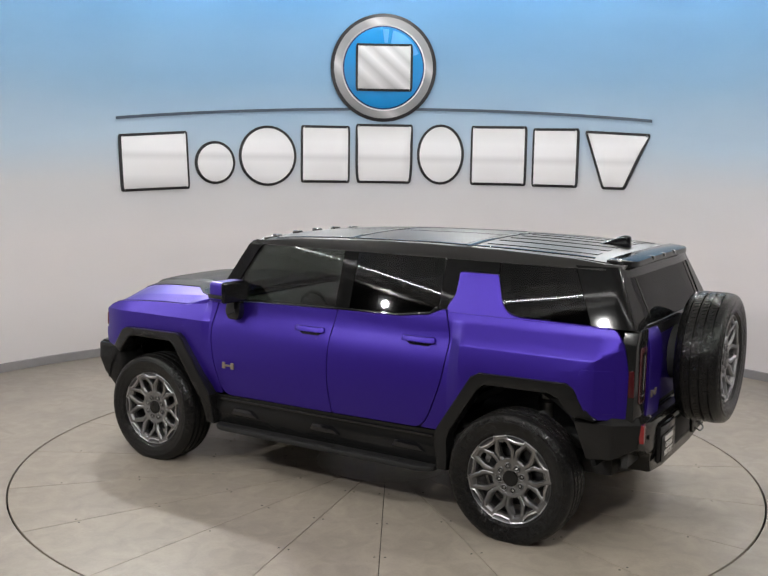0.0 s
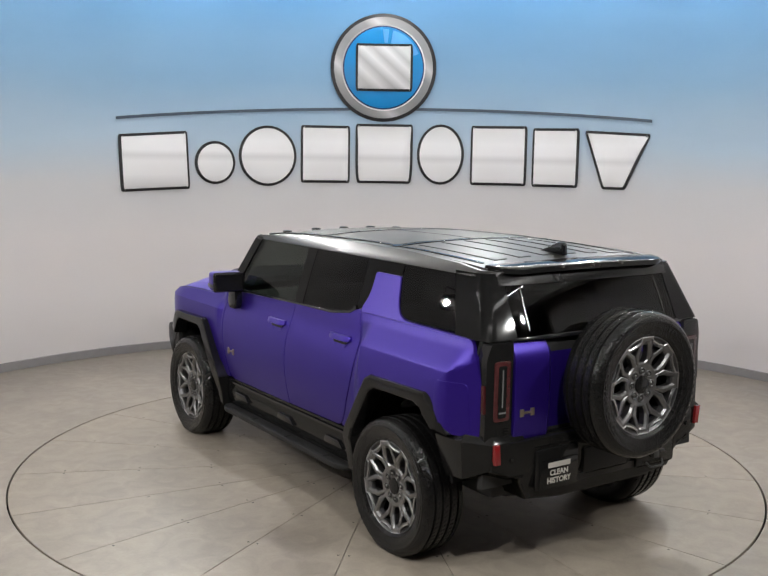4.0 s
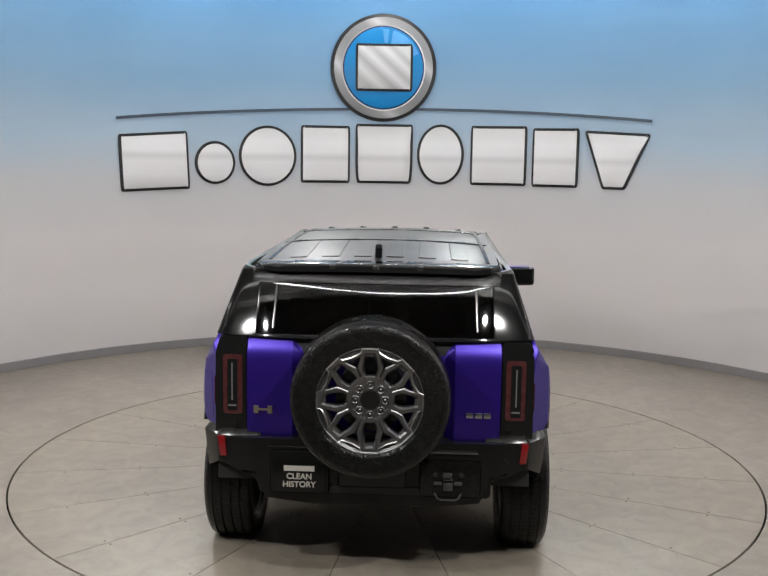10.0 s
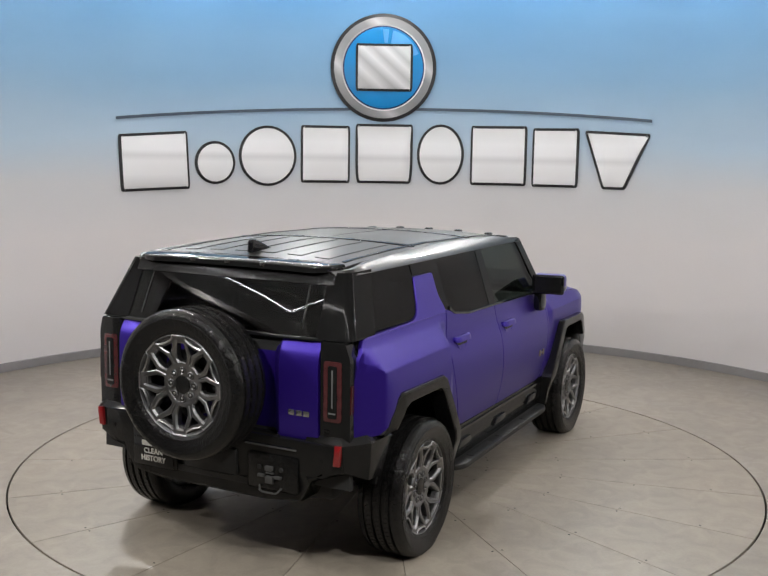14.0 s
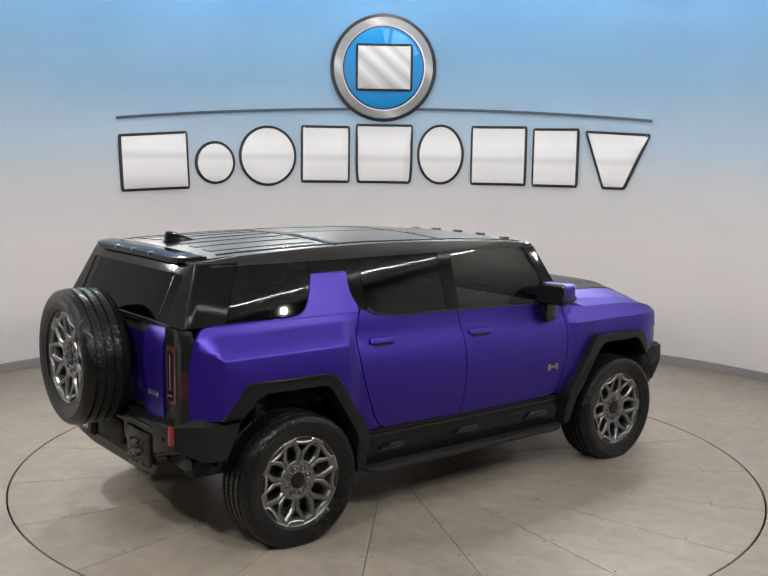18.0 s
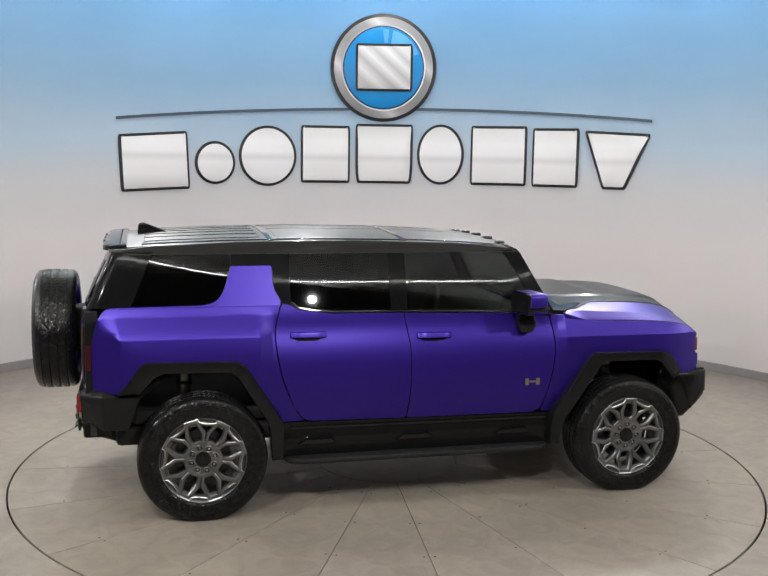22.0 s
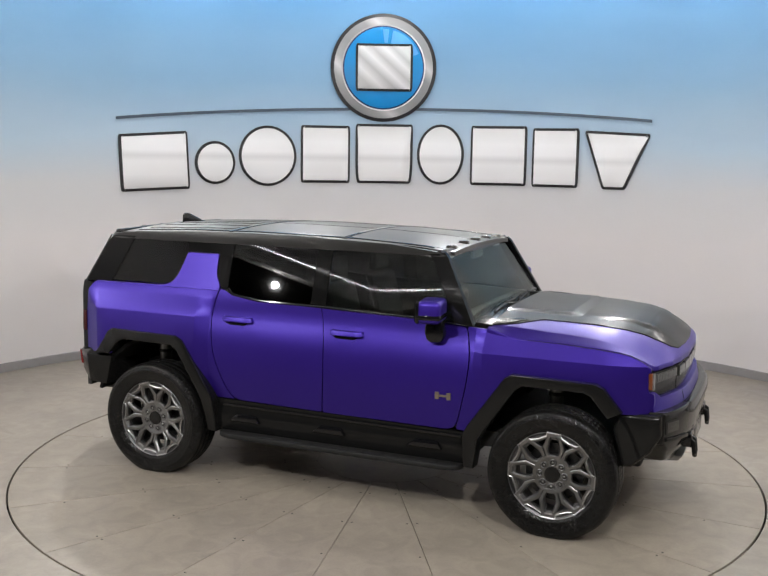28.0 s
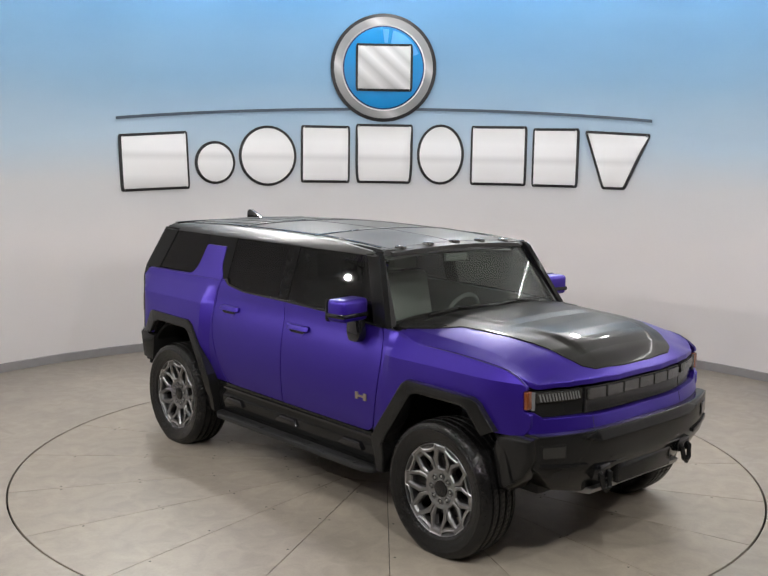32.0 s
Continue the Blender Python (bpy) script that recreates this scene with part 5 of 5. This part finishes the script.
        hook = part("tow_hook", tube_bm([(2.425, s * 0.46 - 0.045, 0.66), (2.46, s * 0.46 - 0.045, 0.64), (2.47, s * 0.46 - 0.03, 0.56), (2.47, s * 0.46, 0.535), (2.47, s * 0.46 + 0.03, 0.56), (2.46, s * 0.46 + 0.045, 0.64), (2.425, s * 0.46 + 0.045, 0.66)], 0.017, 8), M_TRIM, car, "black towing eye")
        part("hook_base", box_bm(2.385, 2.45, *sorted((s * 0.39, s * 0.53)), 0.60, 0.70, 0.015), M_BLACK, hook)
    bump = F("front_bumper", rounded([(-0.95, 0.928), (-0.45, 0.920), (0.45, 0.920), (0.95, 0.928), (0.955, 0.72), (0.78, 0.56), (0.52, 0.50), (-0.52, 0.50), (-0.78, 0.56), (-0.955, 0.72)], 0.02), xb, 0.16, M_TRIM, "black front bumper", bevel=0.02, step=0.10)
    F("bumper_beam", rounded([(-0.50, 0.845), (0.50, 0.845), (0.655, 0.890), (0.52, 0.924), (-0.52, 0.924), (-0.655, 0.890)], 0.01), lambda y, z: xb(y, z) + 0.020 - 0.35 * max(0, z - 0.87), 0.05, M_SILL, "glossy upper bumper beam", bump, 0.012, 0.05)
    for z in (0.765, 0.725, 0.69):
        part("bumper_slat", box_bm(2.387, 2.445, -0.40, 0.40, z - 0.009, z + 0.009, 0.005), M_BLACK, bump)
    part("plate_panel", box_bm(2.397, 2.442, -0.30, 0.30, 0.535, 0.665, 0.01), M_TRIM, bump, "blank dark plate panel")
    part("skid_plate", prism_bm([(2.397, 0.53), (2.367, 0.49), (2.05, 0.45), (2.05, 0.48), (2.327, 0.53)], "y", -0.50, 0.50, 0.008), M_SKID, car, "silver skid plate")


def under_and_inside(car):
    part("floor_pan", box_bm(-2.2, 2.15, -0.72, 0.72, 0.47, 0.60, 0.03), M_UNDER, car, "dark underbody")
    part("battery_tray", box_bm(-1.0, 1.0, -0.90, 0.90, 0.42, 0.60, 0.03), M_UNDER, car, "dark battery tray")
    for x in (1.61, -1.61):
        part("axle_beam", tube_bm([(x, -0.85, 0.436), (x, 0.85, 0.436)], 0.05, 10), M_UNDER, car)
        for s in (-1, 1):
            part("control_arm", tube_bm([(x - 0.25, s * 0.45, 0.50), (x, s * 0.80, 0.40), (x + 0.25, s * 0.45, 0.50)], 0.03, 8), M_UNDER, car)
            strut = part("air_strut", tube_bm([(x - 0.11 if x < 0 else x - 0.06, s * 0.72, 0.55), (x - 0.11 if x < 0 else x - 0.06, s * 0.72, 1.0)], 0.048, 14), M_SKID, car, "bare metal suspension strut")
            for z in (0.80, 0.93):
                part("strut_collar", disc_z(0.056, z - 0.012, z + 0.012, 18), M_UNDER, strut).matrix_basis = Matrix.Translation((x - 0.11 if x < 0 else x - 0.06, s * 0.72, 0))
    part("cabin_floor", box_bm(-2.25, 1.0, -0.70, 0.70, 0.62, 0.72, 0.02), M_UNDER, car)
    part("dashboard", prism_bm(rounded([(0.55, 1.12), (0.62, 1.33), (0.80, 1.40), (0.98, 1.38), (0.98, 0.72), (0.70, 0.72)], 0.04), "y", -0.86, 0.86, 0.02), M_INTER, car, "dark dashboard")
    ring = [(0.42 + 0.06 * math.sin(2 * math.pi * q / 24), 0.40 + 0.185 * math.cos(2 * math.pi * q / 24), 1.27 + 0.175 * math.sin(2 * math.pi * q / 24)) for q in range(24)]
    part("steering_wheel", tube_bm(ring, 0.018, 8, closed=True), M_INTER, car, "dark steering wheel")
    for x in (-0.05, -0.95):
        for y in (-0.42, 0.42):
            bm = box_bm(x - 0.25, x + 0.28, y - 0.26, y + 0.26, 0.80, 1.0, 0.06, 3)
            prism_bm(rounded([(x - 0.20, 0.95), (x - 0.05, 0.95), (x - 0.20, 1.55), (x - 0.30, 1.56)], 0.05), "y", y - 0.25, y + 0.25, 0.04, bm)
            prism_bm(rounded([(x - 0.30, 1.58), (x - 0.21, 1.58), (x - 0.22, 1.76), (x - 0.29, 1.76)], 0.03), "y", y - 0.14, y + 0.14, 0.03, bm)
            part("seat", bm, M_SEAT, car, "grey leather car seat")
    part("inner_mirror", box_bm(0.70, 0.73, -0.12, 0.12, 1.77, 1.84, 0.012), M_INTER, car, "dark rear-view mirror")
    part("head_lining", panel_bm([(0.70, -0.66), (0.70, 0.66), (-2.1, 0.70), (-2.1, -0.70)], "top", lambda x, y: z_roof(x, y) - 0.05, 0.02, 0.3, 0), M_LINING, car, "pale head lining")


def press_flat(wheel, level):
    """Gives a standing wheel tyre meshes of its own, flattened at the ground and bulged beside it."""
    for tyre in [c for c in wheel.children if c.name.startswith("tyre")]:
        for ob in [tyre] + list(tyre.children):
            ob.data = ob.data.copy()
            m = wheel.matrix_basis @ (tyre.matrix_basis if ob is tyre else tyre.matrix_basis @ ob.matrix_basis)
            back = m.inverted()
            for v in ob.data.vertices:
                p = m @ v.co
                deep = max(0.0, level + 0.035 - p.z)
                if deep:
                    p.y += (0.22 if p.y > wheel.matrix_basis.translation.y else -0.22) * deep
                    p.z = max(p.z, level)
                    v.co = back @ p


def build_car():
    car = tagged(new("car"), "satin purple off-road SUV with black roof, flares and a spare wheel", "car")
    for s in (-1, 1):
        side_of_car(car, s)
    roof_and_hood(car)
    front_of_car(car)
    rear_of_car(car)
    under_and_inside(car)
    wheel = build_wheel(car)
    wheel.matrix_basis = pose(1.61, -0.945, 0.442, 0, 2, 0)
    copy_thing(wheel, pose(-1.61, -0.945, 0.442, 0, 29, 0))
    copy_thing(wheel, pose(1.61, 0.945, 0.442, 0, 20, 180))
    copy_thing(wheel, pose(-1.61, 0.945, 0.442, 0, 31, 180))
    spare = copy_thing(wheel, Matrix.Translation((-2.625, 0, 1.215)) @ Matrix.Rotation(radians(-90), 4, "Z"))
    spare.name = "spare_wheel"
    for ob in [c for c in car.children if c.name.startswith("wheel")]:
        press_flat(ob, 0.019)
    return car


round_wall()
room_shell()
wall_sign()
TABLE = turntable()
CAR = build_car()


# ---- what moves ----
TURN = tuple((t, 149.05 - 6.1324 * t) for t in (0, 4, 8, 12, 16, 20, 24, 28, 32))


def motions():
    """The turntable turns clockwise and carries the car."""
    put = Matrix.Translation((0.035, -0.011, -0.018))
    walk(TABLE, [(t, pose(0, 0, 0, 0, 0, a)) for t, a in TURN])
    walk(CAR, [(t, pose(0, 0, 0, 0, 0, a) @ put) for t, a in TURN])


motions()
